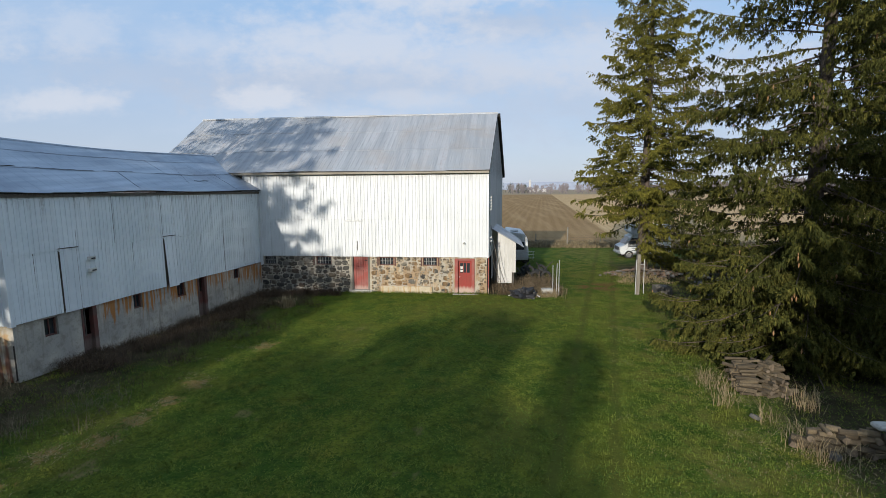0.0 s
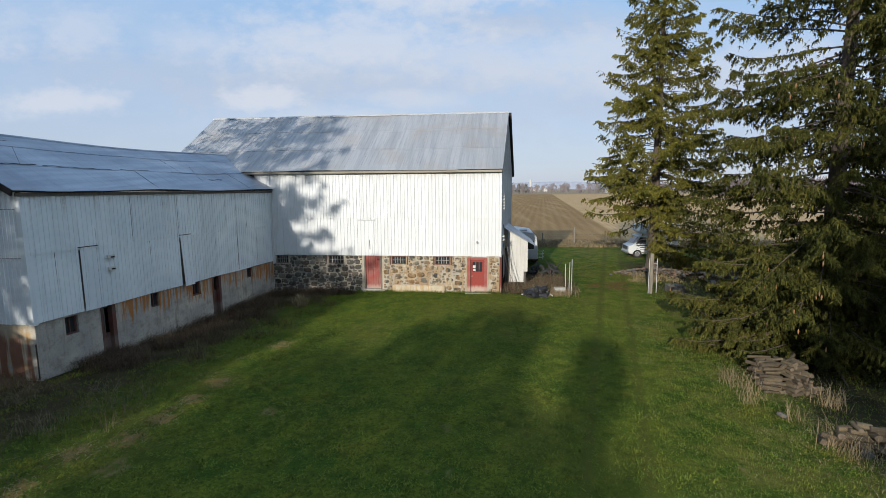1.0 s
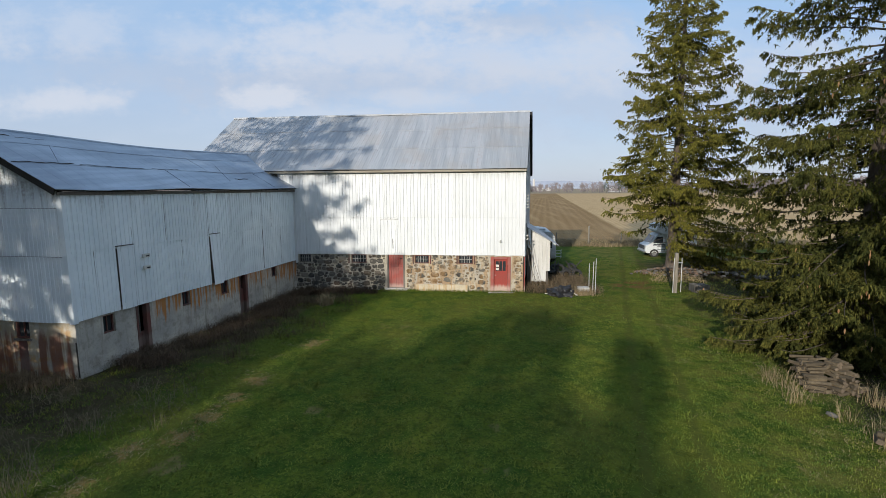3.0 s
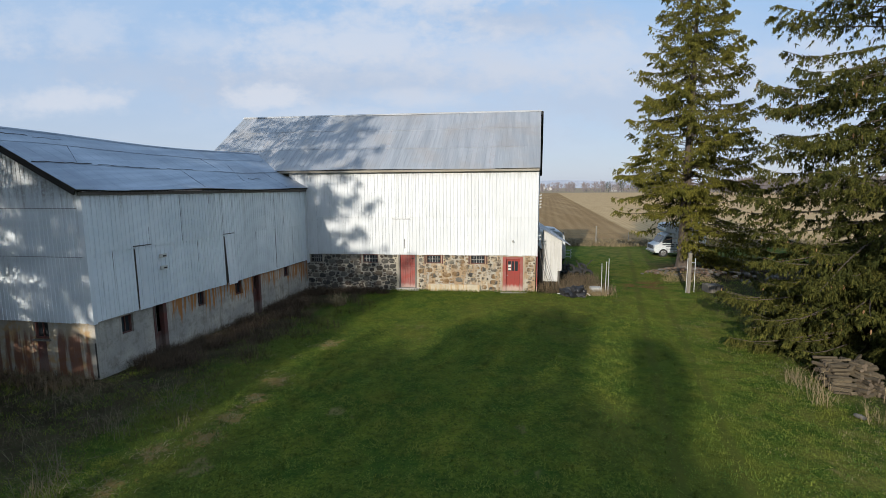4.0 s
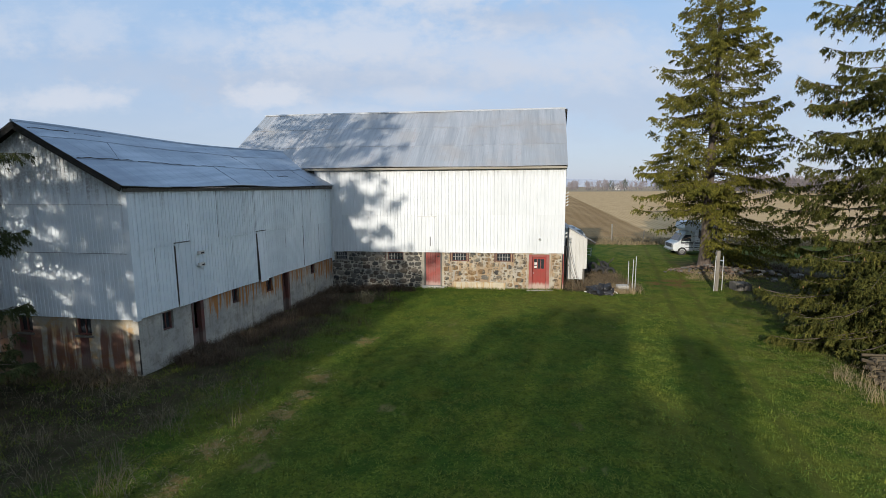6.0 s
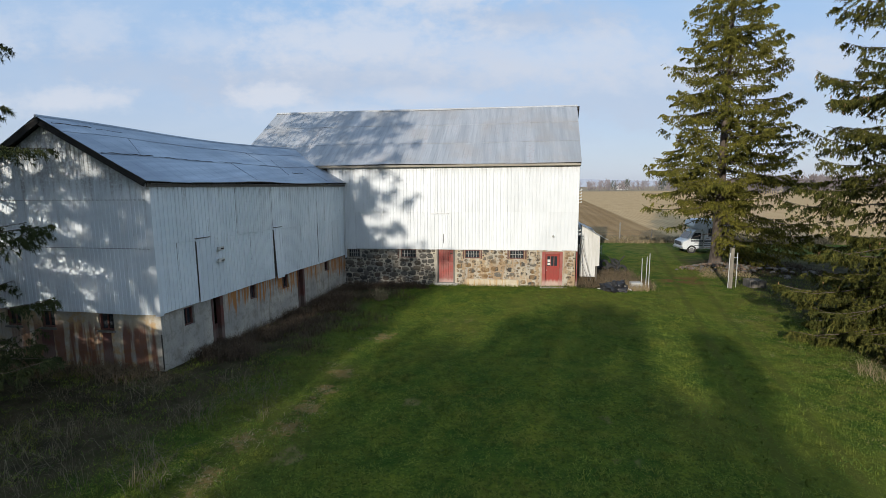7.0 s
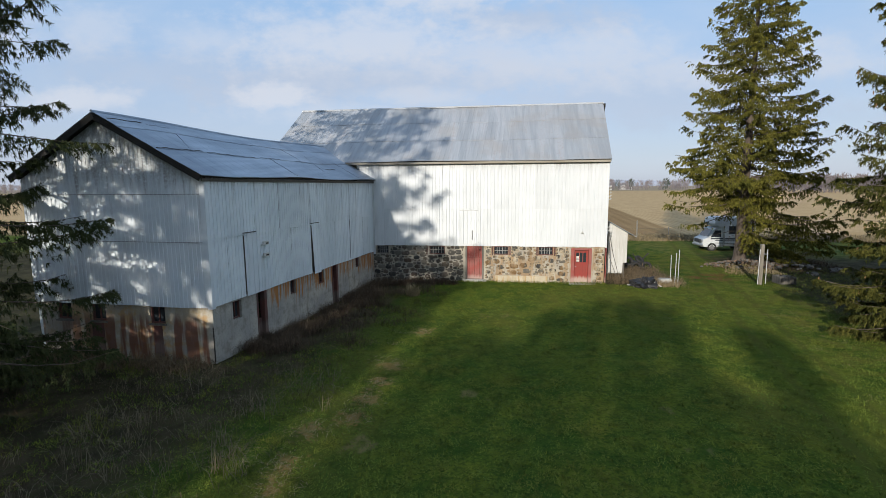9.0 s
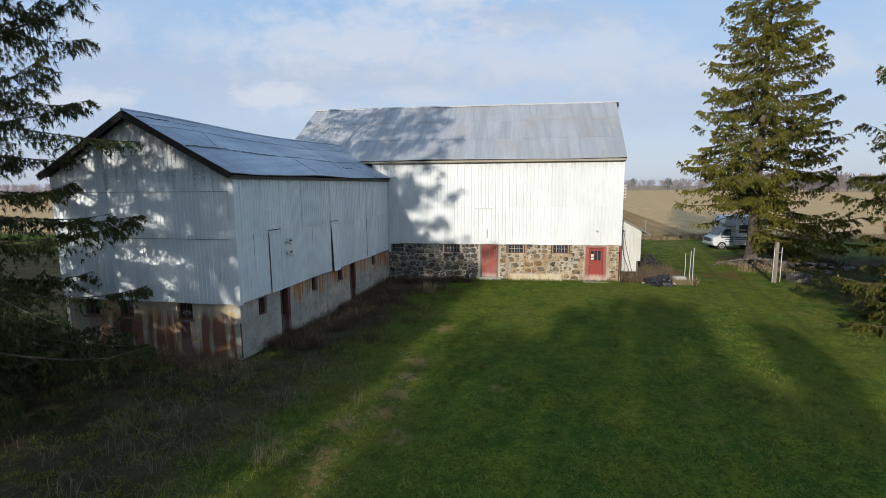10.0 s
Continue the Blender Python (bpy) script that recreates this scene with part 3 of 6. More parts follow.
def sheet(name, fmap, u0, u1, lo, hi, pitch, rib, mat, parent, rows=1, wobble=0.0):
    """One ribbed metal sheet as a piece. fmap(u, v, h) places it; lo and hi are its ends, numbers or functions of u."""
    low = lo if callable(lo) else (lambda u: lo)
    high = hi if callable(hi) else (lambda u: hi)
    cols, u = [(u0, 0.0)], u0
    k = max(1, round((u1 - u0) / pitch))
    st = (u1 - u0) / k
    for i in range(k):
        c = u0 + (i + 0.5) * st
        q = min(0.017, st * 0.14)
        cols += [(c - 1.3 * q, 0.0), (c - q, rib), (c + q, rib), (c + 1.3 * q, 0.0)]
    cols.append((u1, rib * 0.35))
    off = random.uniform(-wobble, wobble)
    verts, faces = [], []
    for (uu, h) in cols:
        a, b = low(uu), high(uu)
        verts.append(fmap(uu, a, -0.012))
        for r in range(rows + 1):
            t = r / rows
            verts.append(fmap(uu, a + (b - a) * t, h + 0.004 + (1 - t) * (0.006 + off)))
    m = rows + 2
    for i in range(len(cols) - 1):
        for r in range(m - 1):
            faces.append((i * m + r, (i + 1) * m + r, (i + 1) * m + r + 1, i * m + r + 1))
    return hang(new(name, raw_mesh(name, [tuple(q) for q in verts], faces, mat)), parent)


def gz(x, y):
    """Height of the ground."""
    def s(a, b, q):
        q = min(1, max(0, (q - a) / (b - a)))
        return q * q * (3 - 2 * q)
    z = -0.34 + 0.36 * s(-9, 4, x)
    z += (0.02 - z) * s(-7, -0.5, y) * (1 - 0.35 * s(-9, -13, x))
    z += 0.12 * s(5, 10, x) * s(-9, 0, y) * s(16, 8, y)
    z += (0.0 - z) * s(10, 24, y)
    if y < 40 and abs(x) < 60:
        z += 0.035 * noise.noise((x * 0.35, y * 0.35, 0)) + 0.015 * noise.noise((x * 1.3, y * 1.3, 5))
    return z


# ---------------------------------------------------------------- the ground, one sheet to the horizon
def axis(lo, hi, near_lo, near_hi, step):
    a = list(np.arange(near_lo, near_hi + 0.01, step))
    q = step
    while a[-1] < hi:
        q *= 1.35
        a.append(min(hi, a[-1] + q))
    q = step
    while a[0] > lo:
        q *= 1.35
        a.insert(0, max(lo, a[0] - q))
    return a


gx, gy = axis(-3500, 3500, -24, 20, 0.4), axis(-600, 4000, -28, 27, 0.4)
gv = [(x, y, gz(x, y)) for y in gy for x in gx]
nx = len(gx)
gf = [(j * nx + i, j * nx + i + 1, (j + 1) * nx + i + 1, (j + 1) * nx + i) for j in range(len(gy) - 1) for i in range(nx - 1)]
ground = tagged(new("ground", raw_mesh("ground", gv, gf, GROUND)), "mown green lawn with wheel tracks, running out into brown ploughed and tan stubble fields", "ground", kind="structure")
ground.data.shade_smooth()

# ---------------------------------------------------------------- the barn
EAVE_Y, EAVE_Z, RIDGE_Y, RIDGE_Z = -0.35, 7.02, 4.9, 10.80
SLOPE = math.hypot(RIDGE_Y - EAVE_Y, RIDGE_Z - EAVE_Z)
CY, CZ = (RIDGE_Y - EAVE_Y) / SLOPE, (RIDGE_Z - EAVE_Z) / SLOPE
SKEW = 0.085
barn = thing("barn", (-6, 0, 0), "long barn with white metal siding, field-stone basement and grey roof", "barn")

F_WIN = [(-12.52, -11.80), (-9.33, -8.40), (-5.54, -4.68), (-2.98, -2.14)]
HOLES = [(a, b, 1.62, 2.12) for a, b in F_WIN] + [(-7.19, -6.12, 0.14, 2.13), (-1.14, 0.0, 0.0, 2.05)]
bm = bmesh.new()
holed_wall(bm, FRONT, -19.0, 0.70, -0.5, 2.16, 0.55, HOLES)
stone_wall = part("stone_wall", bm, MORTAR, barn, "field-stone basement wall in pale lime mortar with rust stains")
bm = bmesh.new()
holed_wall(bm, Face(0, -0.02, 1, 0), -19.0, 0.72, 2.16, 6.98, 0.12, [])
front_siding = part("siding_wall", bm, INSIDE, barn, "white ribbed metal siding")
# the other walls
ends = []
prof = [(0.0, -0.5), (9.8, -0.5), (9.8, 6.95), (4.9, 10.62), (0.0, 6.95)]
for x0 in (0.60, -19.25):
    bm = bmesh.new()
    ring = [[bm.verts.new((x0 + t + SKEW * y, y + 0.1, z)) for y, z in prof] for t in (0, 0.1)]
    bm.faces.new(ring[0]), bm.faces.new(ring[1][::-1])
    for i in range(5):
        bm.faces.new((ring[0][i], ring[0][(i + 1) % 5], ring[1][(i + 1) % 5], ring[1][i]))
    bmesh.ops.recalc_face_normals(bm, faces=bm.faces)
    ends.append(part("end_wall", bm, INSIDE, barn, "white ribbed metal gable"))
bm = bmesh.new()
slab(bm, -18.6, 1.35, 9.7, 9.9, -0.5, 6.95)
part("back_wall", bm, WHITE_METAL, barn)
bm = bmesh.new()
slab(bm, -18.9, 0.65, 0.2, 9.6, -0.2, -0.05)
part("barn_floor", bm, EARTH_FLOOR, barn)
bm = bmesh.new()
slab(bm, -18.9, 0.65, 0.12, 9.6, 2.30, 2.45)
part("loft_floor", bm, INSIDE, barn)

# siding of the front in two courses, the lower one lapped below the upper
W = 0.81
k = round((0.74 + 13.6) / W)
for i in range(k):
    a, b = 0.74 - (i + 1) * (14.34 / k), 0.74 - i * (14.34 / k)
    sheet("siding_sheet", lambda u, v, h: FRONT(u, 0.055 + h, v), a, b, 2.13 + random.uniform(-0.02, 0.015), 4.36, 0.205, 0.026, WHITE_METAL, front_siding, wobble=0.004)
    sheet("siding_sheet", lambda u, v, h: FRONT(u, 0.072 + h, v), a, b, 4.30, 6.93, 0.205, 0.026, WHITE_METAL, front_siding, wobble=0.004)
east_siding = ends[0]
k = 12
for i in range(k):
    a, b = i * 9.8 / k, (i + 1) * 9.8 / k
    top = lambda u: 6.95 + (4.9 - abs(u - 4.9)) * 0.735
    sheet("siding_sheet", lambda u, v, h: EAST(u, 0.06 + h, v), a, b, 0.6 if i > 1 else 2.1, 5.6, 0.205, 0.02, WHITE_METAL, east_siding)
    sheet("siding_sheet", lambda u, v, h: EAST(u, 0.075 + h, v), a, b, 5.55, top, 0.205, 0.02, WHITE_METAL, east_siding)
bm = bmesh.new()
box(bm, FRONT, 0.70, 0.79, -0.05, 0.105, 2.10, 6.95, 0.006)
part("corner_trim", bm, WHITE_METAL, barn)

# roof
bm = bmesh.new()
for sgn in (1, -1):
    def RP(u, v, h, s=sgn):
        y = EAVE_Y + v * CY
        z = EAVE_Z + v * CZ
        yy = y if s == 1 else 2 * RIDGE_Y - y
        return Vector((u + SKEW * yy, yy - h * CZ * s, z + h * CY))
    ring = [bm.verts.new(RP(u, v, h)) for h in (-0.10, -0.02) for u, v in ((-19.25, 0.02), (0.80, 0.02), (0.80, SLOPE), (-19.25, SLOPE))]
    for q in ((0, 1, 2, 3), (4, 5, 6, 7), (0, 1, 5, 4), (1, 2, 6, 5), (2, 3, 7, 6), (3, 0, 4, 7)):
        bm.faces.new([ring[i] for i in q])
bmesh.ops.recalc_face_normals(bm, faces=bm.faces)
roof_deck = part("roof", bm, DARK_WOOD, barn, "grey galvanised sheet roof")


def barn_roof_point(u, v, h):
    y = EAVE_Y + v * CY
    return Vector((u + SKEW * y, y - h * CZ, EAVE_Z + v * CZ + h * CY + 0.025 * math.sin(u * 0.5 + v * 0.4)))


def barn_back_point(u, v, h):
    p = barn_roof_point(u, v, h)
    return Vector((p.x + SKEW * 2 * (RIDGE_Y - p.y), 2 * RIDGE_Y - p.y, p.z))


roof = roof_deck
k = 25
for i in range(k):
    a, b = -19.32 + i * 20.18 / k, -19.32 + (i + 1) * 20.18 / k
    for c, (v0, v1) in enumerate(((-0.03, 2.25), (2.18, 4.42), (4.35, SLOPE))):
        sheet("roof_sheet", lambda u, v, h, c=c: barn_roof_point(u, v, h + 0.016 + 0.009 * c), a, b, v0 + random.uniform(-0.02, 0.02), v1, 0.27, 0.009, BARN_ROOF, roof, 3, 0.003)
    if i % 5 == 0:
        sheet("roof_sheet", lambda u, v, h: barn_back_point(u, v, h + 0.02), a, -19.32 + (i + 5) * 20.18 / k, -0.03, SLOPE, 0.8, 0.018, BARN_ROOF, roof, 2)
bm = bmesh.new()
for s in (-1, 1):
    q = [bm.verts.new((x + SKEW * RIDGE_Y, RIDGE_Y + s * d, RIDGE_Z + 0.075 - 0.72 * d + t)) for t in (0.0, 0.02) for x, d in ((-19.34, 0), (0.88, 0), (0.88, 0.13), (-19.34, 0.13))]
    for f in ((0, 1, 2, 3), (4, 5, 6, 7), (0, 1, 5, 4), (1, 2, 6, 5), (2, 3, 7, 6), (3, 0, 4, 7)):
        bm.faces.new([q[i] for i in f])
bmesh.ops.recalc_face_normals(bm, faces=bm.faces)
part("ridge_cap", bm, WHITE_METAL, barn, "bright metal ridge cap")
bm = bmesh.new()
box(bm, FRONT, -19.2, 0.80, 0.26, 0.335, 6.855, 6.975, 0.008)
part("fascia", bm, FASCIA, barn, "weathered cream eave board")
bm = bmesh.new()
box(bm, FRONT, -19.2, 0.78, 0.08, 0.26, 6.86, 6.90)
part("soffit", bm, FASCIA, barn)
for s in (1, -1):
    bm = bmesh.new()
    f = barn_roof_point if s == 1 else barn_back_point
    # the back board is made wider and near-black for the overhang's shaded underside
    q = [bm.verts.new(f(0.80 + t, v, h)) for t in (0, 0.05 if s == 1 else 0.22) for v, h in ((0, -0.26), (SLOPE, -0.26), (SLOPE, 0.0), (0, 0.0))]
    for g4 in ((0, 1, 2, 3), (4, 5, 6, 7), (0, 1, 5, 4), (1, 2, 6, 5), (2, 3, 7, 6), (3, 0, 4, 7)):
        bm.faces.new([q[i] for i in g4])
    bmesh.ops.recalc_face_normals(bm, faces=bm.faces)
    part("rake_board", bm, DARK_WOOD, barn, "dark gable edge board, widened at the back for the overhang's shade")


def barred_window(name, F, u0, u1, z0, z1, cols, rows, fmat, bmat, parent, deep=0.12, fw=0.055, label=""):
    """A window with its frame, bars and panes, set back in its opening."""
    bm = bmesh.new()
    for a in ((u0, u0 + fw, z0, z1), (u1 - fw, u1, z0, z1), (u0 + fw, u1 - fw, z0, z0 + fw), (u0 + fw, u1 - fw, z1 - fw, z1)):
        box(bm, F, a[0], a[1], -deep - 0.05, -deep + 0.05, a[2], a[3], 0.006)
    win = part(name, bm, fmat, parent, label)
    for i in range(1, cols):
        u = u0 + fw + (u1 - u0 - 2 * fw) * i / cols
        bm = bmesh.new()
        box(bm, F, u - 0.014, u + 0.014, -deep - 0.02, -deep + 0.025, z0 + fw, z1 - fw)
        part("bar", bm, bmat, win)
    for i in range(1, rows):
        z = z0 + fw + (z1 - z0 - 2 * fw) * i / rows
        bm = bmesh.new()
        box(bm, F, u0 + fw, u1 - fw, -deep - 0.015, -deep + 0.02, z - 0.012, z + 0.012)
        part("bar", bm, bmat, win)
    bm = bmesh.new()
    box(bm, F, u0 + fw, u1 - fw, -deep - 0.035, -deep - 0.028, z0 + fw, z1 - fw)
    part("pane", bm, GLASS, win)
    return win


BAR = plain("grey_window_bar", (0.36, 0.35, 0.33), (0.25, 0.24, 0.22), 3.0, 0.8)
for i, (a, b) in enumerate(F_WIN):
    barred_window("window", FRONT, a, b, 1.62, 2.12, 5, 2, OLD_RED if i else OLD_WOOD, BAR, barn, 0.07, 0.05, "small barred basement window in a faded red frame")
# bleached boards beside two of the windows
for u in (-9.47, -5.62, -4.60, -3.06, -2.06):
    bm = bmesh.new()
    box(bm, FRONT, u - 0.04, u + 0.04, -0.05, 0.03, 1.60, 2.13, 0.008)
    part("window_jamb", bm, OLD_RED, barn)

# wide plank door
bm = bmesh.new()
for a in ((-7.19, -7.09, 0.14, 2.13), (-6.22, -6.12, 0.14, 2.13)):
    box(bm, FRONT, a[0], a[1], -0.12, 0.03, a[2], a[3], 0.008)
door = part("plank_door", bm, OLD_WOOD, barn, "worn red plank door, its foot bleached bare")
for i in range(6):
    bm = bmesh.new()
    a = -7.085 + i * 0.1445
    box(bm, FRONT, a, a + 0.139, -0.09, -0.055 + random.uniform(-0.004, 0.006), 0.17, 2.12, 0.006)
    part("plank", bm, RED_WORN, door)
for z in (1.38,):
    bm = bmesh.new()
    box(bm, FRONT, -7.08, -6.23, -0.055, -0.030, z - 0.05, z + 0.04, 0.006)
    part("rail", bm, RED_WORN, door)
bm = bmesh.new()
box(bm, FRONT, -6.42, -6.28, -0.05, -0.02, 1.86, 1.92, 0.006)
part("hinge", bm, DARK_METAL, door)
bm = bmesh.new()
box(bm, FRONT, -7.35, -5.95, -0.1, 0.16, -0.05, 0.15, 0.03)
part("door_sill", bm, CEMENT, barn)

# entrance door with a small window
bm = bmesh.new()
for a in ((-1.14, -0.95, 0.0, 2.05), (-0.17, 0.0, 0.0, 2.05), (-0.95, -0.17, 1.93, 2.05)):
    box(bm, FRONT, a[0], a[1], -0.2, 0.04, a[2], a[3], 0.01)
frame2 = part("entrance_door", bm, RED_WORN, barn, "red entrance door with a small four-pane window and a scuffed foot")
bm = bmesh.new()
holed_wall(bm, Face(0, 0.10, 1, 0), -0.945, -0.175, 0.03, 1.925, 0.05, [(-0.84, -0.28, 1.22, 1.78)])
leaf = part("leaf", bm, RED_DOOR, frame2)
for u in (-0.655, -0.465):
    bm = bmesh.new()
    box(bm, Face(0, 0.10, 1, 0), u - 0.016, u + 0.016, -0.03, 0.008, 1.22, 1.78)
    part("bar", bm, RED_WORN, leaf)
bm = bmesh.new()
box(bm, Face(0, 0.10, 1, 0), -0.84, -0.28, -0.04, -0.032, 1.22, 1.78)
part("pane", bm, GLASS, leaf)
for a in ((-0.82, -0.66, 1.43, 1.58), (-0.82, -0.66, 1.26, 1.38)):
    bm = bmesh.new()
    box(bm, Face(0, 0.10, 1, 0), a[0], a[1], -0.031, -0.027, a[2], a[3])
    part("notice", bm, WHITE_BOARD, leaf, "small white notice inside the glass")
bm = bmesh.new()
tube(bm, [FRONT(-0.87, -0.1, 0.98), FRONT(-0.87, -0.03, 0.98)], [0.02, 0.03], 10)
part("door_knob", bm, CHROME, leaf)
bm = bmesh.new()
box(bm, FRONT, -1.25, 0.25, -0.15, 0.28, -0.2, 0.03, 0.02)
part("door_step", bm, CEMENT, barn)
# cement apron patched against the foot of the wall
bm = bmesh.new()
box(bm, FRONT, -5.44, -2.42, 0.0, 0.16, -0.3, 0.42, 0.04)
part("cement_apron", bm, APRON, barn, "rust-streaked cement apron at the wall foot")

# hatch, latch and small fittings on the siding
bm = bmesh.new()
box(bm, FRONT, -7.50, -6.45, 0.09, 0.125, 4.18, 4.235, 0.005)
part("hatch_rail", bm, GALV, barn)
bm = bmesh.new()
box(bm, FRONT, -7.40, -6.56, 0.082, 0.10, 2.26, 4.16)
hatch = part("hatch", bm, WHITE_METAL, barn)
for i in range(2):
    sheet("hatch_sheet", lambda u, v, h: FRONT(u, 0.10 + h, v), -7.42 + i * 0.44, -6.98 + i * 0.44, 2.24, 4.17, 0.22, 0.02, WHITE_METAL, hatch)
bm = bmesh.new()
box(bm, FRONT, -6.80, -6.765, 0.085, 0.127, 2.5, 3.05)
part("hatch_slot", bm, DARK_METAL, barn, "dark gap beside the hatch")
bm = bmesh.new()
tube(bm, [FRONT(-0.58, 0.09, 2.98), FRONT(-0.58, 0.19, 2.99), FRONT(-0.58, 0.24, 2.93)], [0.03, 0.04, 0.065], 10)
part("wall_lamp", bm, WHITE_BOARD, barn, "small white wall lamp")
for i in range(5):
    bm = bmesh.new()
    p = EAST(0.12, 0.1, 5.5 - i * 0.17)
    tube(bm, [p, p + Vector((0.1, -0.02, 0.0)), p + Vector((0.12, -0.02, 0.07))], [0.02, 0.03, 0.045], 8)
    part("insulator", bm, WHITE_BOARD, barn, "white porcelain insulator")
for i in range(2):
    bm = bmesh.new()
    p = EAST(0.12, 0.1, 3.25 - i * 0.2)
    tube(bm, [p, p + Vector((0.1, -0.02, 0.0)), p + Vector((0.12, -0.02, 0.07))], [0.02, 0.035, 0.05], 8)
    part("insulator", bm, WHITE_BOARD, barn)
bm = bmesh.new()
tube(bm, [EAST(0.02, 0.06, 0.0), EAST(0.02, 0.06, 2.1)], 0.03, 8)
part("drain_pipe", bm, RED_WORN, barn, "red-painted corner pipe")

# ---------------------------------------------------------------- the wing
wing = thing("barn_wing", (-17, -6, 0), "barn wing with weathered white metal siding over a rust-stained concrete base", "barn")
W_HOLES = [(0.96, 1.42, 0.92, 1.58), (4.49, 4.92, 1.04, 1.66), (6.80, 7.30, 1.02, 1.70), (10.72, 11.20, 1.16, 1.72), (2.26, 2.86, -0.5, 1.62), (8.06, 8.66, -0.3, 1.70)]
bm = bmesh.new()
holed_wall(bm, WING, 0.0, 13.35, -0.8, 1.75, 0.28, W_HOLES)
part("concrete_wall", bm, CONCRETE, wing)
G_HOLES = [(1.82, 2.42, 0.98, 1.60), (4.18, 4.78, 0.98, 1.62), (5.6, 6.2, 0.98, 1.62)]
bm = bmesh.new()
holed_wall(bm, GABLE, 0.0, 7.0, -0.9, 1.75, 0.28, G_HOLES)
part("concrete_wall", bm, CONCRETE, wing)
END = 7.0
HALF = 3.5
TOP_Z, APEX_Z = 5.92, 7.95
for F, u1 in ((WING, 13.35),):
    bm = bmesh.new()
    holed_wall(bm, F, 0.02, u1, 1.70, TOP_Z, 0.1, [])
    wing_siding = part("siding_wall", bm, INSIDE, wing)
bm = bmesh.new()
ring = [[bm.verts.new(GABLE(u, h, z)) for u, z in ((0.05, 1.70), (6.95, 1.70), (6.95, TOP_Z), (HALF, APEX_Z - 0.06), (0.05, TOP_Z))] for h in (0, -0.1)]
bm.faces.new(ring[0]), bm.faces.new(ring[1][::-1])
for i in range(5):
    bm.faces.new((ring[0][i], ring[0][(i + 1) % 5], ring[1][(i + 1) % 5], ring[1][i]))
bmesh.ops.recalc_face_normals(bm, faces=bm.faces)
gable_siding = part("siding_wall", bm, INSIDE, wing)
far_wall = Face(*(GABLE(7.0, 0, 0).to_2d()), 1.905, 13.1, flip=True)
bm = bmesh.new()
holed_wall(bm, far_wall, 0.0, 13.4, -0.9, TOP_Z, 0.12, [])
part("back_wall", bm, WING_METAL, wing)
bm = bmesh.new()
q = [bm.verts.new(p) for p in (WING(0.2, -0.3, -0.35), WING(13.3, -0.3, -0.35), far_wall(13.3, -0.2, -0.35), far_wall(0.2, -0.2, -0.35))]
bm.faces.new(q)
part("wing_floor", bm, EARTH_FLOOR, wing)
bm = bmesh.new()
q = [bm.verts.new(p) for p in (WING(0.2, -0.3, 2.2), WING(13.3, -0.3, 2.2), far_wall(13.3, -0.2, 2.2), far_wall(0.2, -0.2, 2.2))]
bm.faces.new(q)
part("loft_floor", bm, INSIDE, wing)

# siding of the long wall, with two hinged panels left out and hung proud
DOORS = ((1.62, 2.30), (6.16, 6.80))
edges = [0.0, 0.81, 1.62, 2.30, 3.05, 3.83, 4.61, 5.39, 6.16, 6.80, 7.6, 8.4, 9.2, 10.0, 10.8, 11.6, 12.5, 13.32]
for a, b in zip(edges, edges[1:]):
    base = lambda u: 1.63 + 0.010 * u + 0.012 * math.sin(u * 1.7)
    if (a, b) not in DOORS:
        sheet("siding_sheet", lambda u, v, h: WING(u, 0.06 + h, v), a, b, base, 3.95, 0.17, 0.020, WING_METAL, wing_siding, wobble=0.006)
    sheet("siding_sheet", lambda u, v, h: WING(u, 0.075 + h, v), a, b, 3.90, TOP_Z, 0.17, 0.020, WING_METAL, wing_siding, wobble=0.006)
for i, (a, b) in enumerate(DOORS):
    tilt = 0.0 if i == 0 else 0.028
    bm = bmesh.new()
    box(bm, WING, a + 0.06, b - 0.04, 0.005, 0.05, 3.86, 3.95)
    panel = part("hinged_panel", bm, WING_METAL, wing)
    sheet("panel_sheet", lambda u, v, h: WING(u + tilt * (3.97 - v) * 0.6, 0.055 + h + (0.03 + tilt * (3.97 - v)), v), a + 0.05, b - 0.03, 1.64, 3.95, 0.3, 0.014, WING_METAL, panel)
    bm = bmesh.new()
    box(bm, WING, a - 0.02, b + 0.04, 0.085, 0.12, 3.955, 3.985, 0.006)
    part("panel_rail", bm, DARK_METAL, panel)
    bm = bmesh.new()
    box(bm, WING, a - 0.006, a + 0.018, 0.001, 0.070, 1.66, 3.95)
    part("panel_gap", bm, DARK_WOOD, panel, "dark open slit beside the panel")
bm = bmesh.new()
box(bm, WING, 12.98, 13.32, 0.082, 0.12, 1.6, 5.9, 0.006)
part("corner_trim", bm, WHITE_METAL, wing)
# gable siding in three courses
slope_top = lambda u: TOP_Z - 0.02 + (HALF - abs(u - HALF)) * (APEX_Z - TOP_Z) / HALF
k = 9
for i in range(k):
    a, b = i * END / k, (i + 1) * END / k
    for c, (v0, v1) in enumerate(((1.60, 3.86), (3.80, 5.44), (5.38, None))):
        hi = (lambda u: slope_top(u)) if v1 is None else v1
        sheet("siding_sheet", lambda u, v, h, c=c: GABLE(u, 0.06 + 0.012 * c + h, v), a, b, v0 + random.uniform(-0.012, 0.012), hi, 0.155, 0.016, WING_METAL, gable_siding, wobble=0.005)
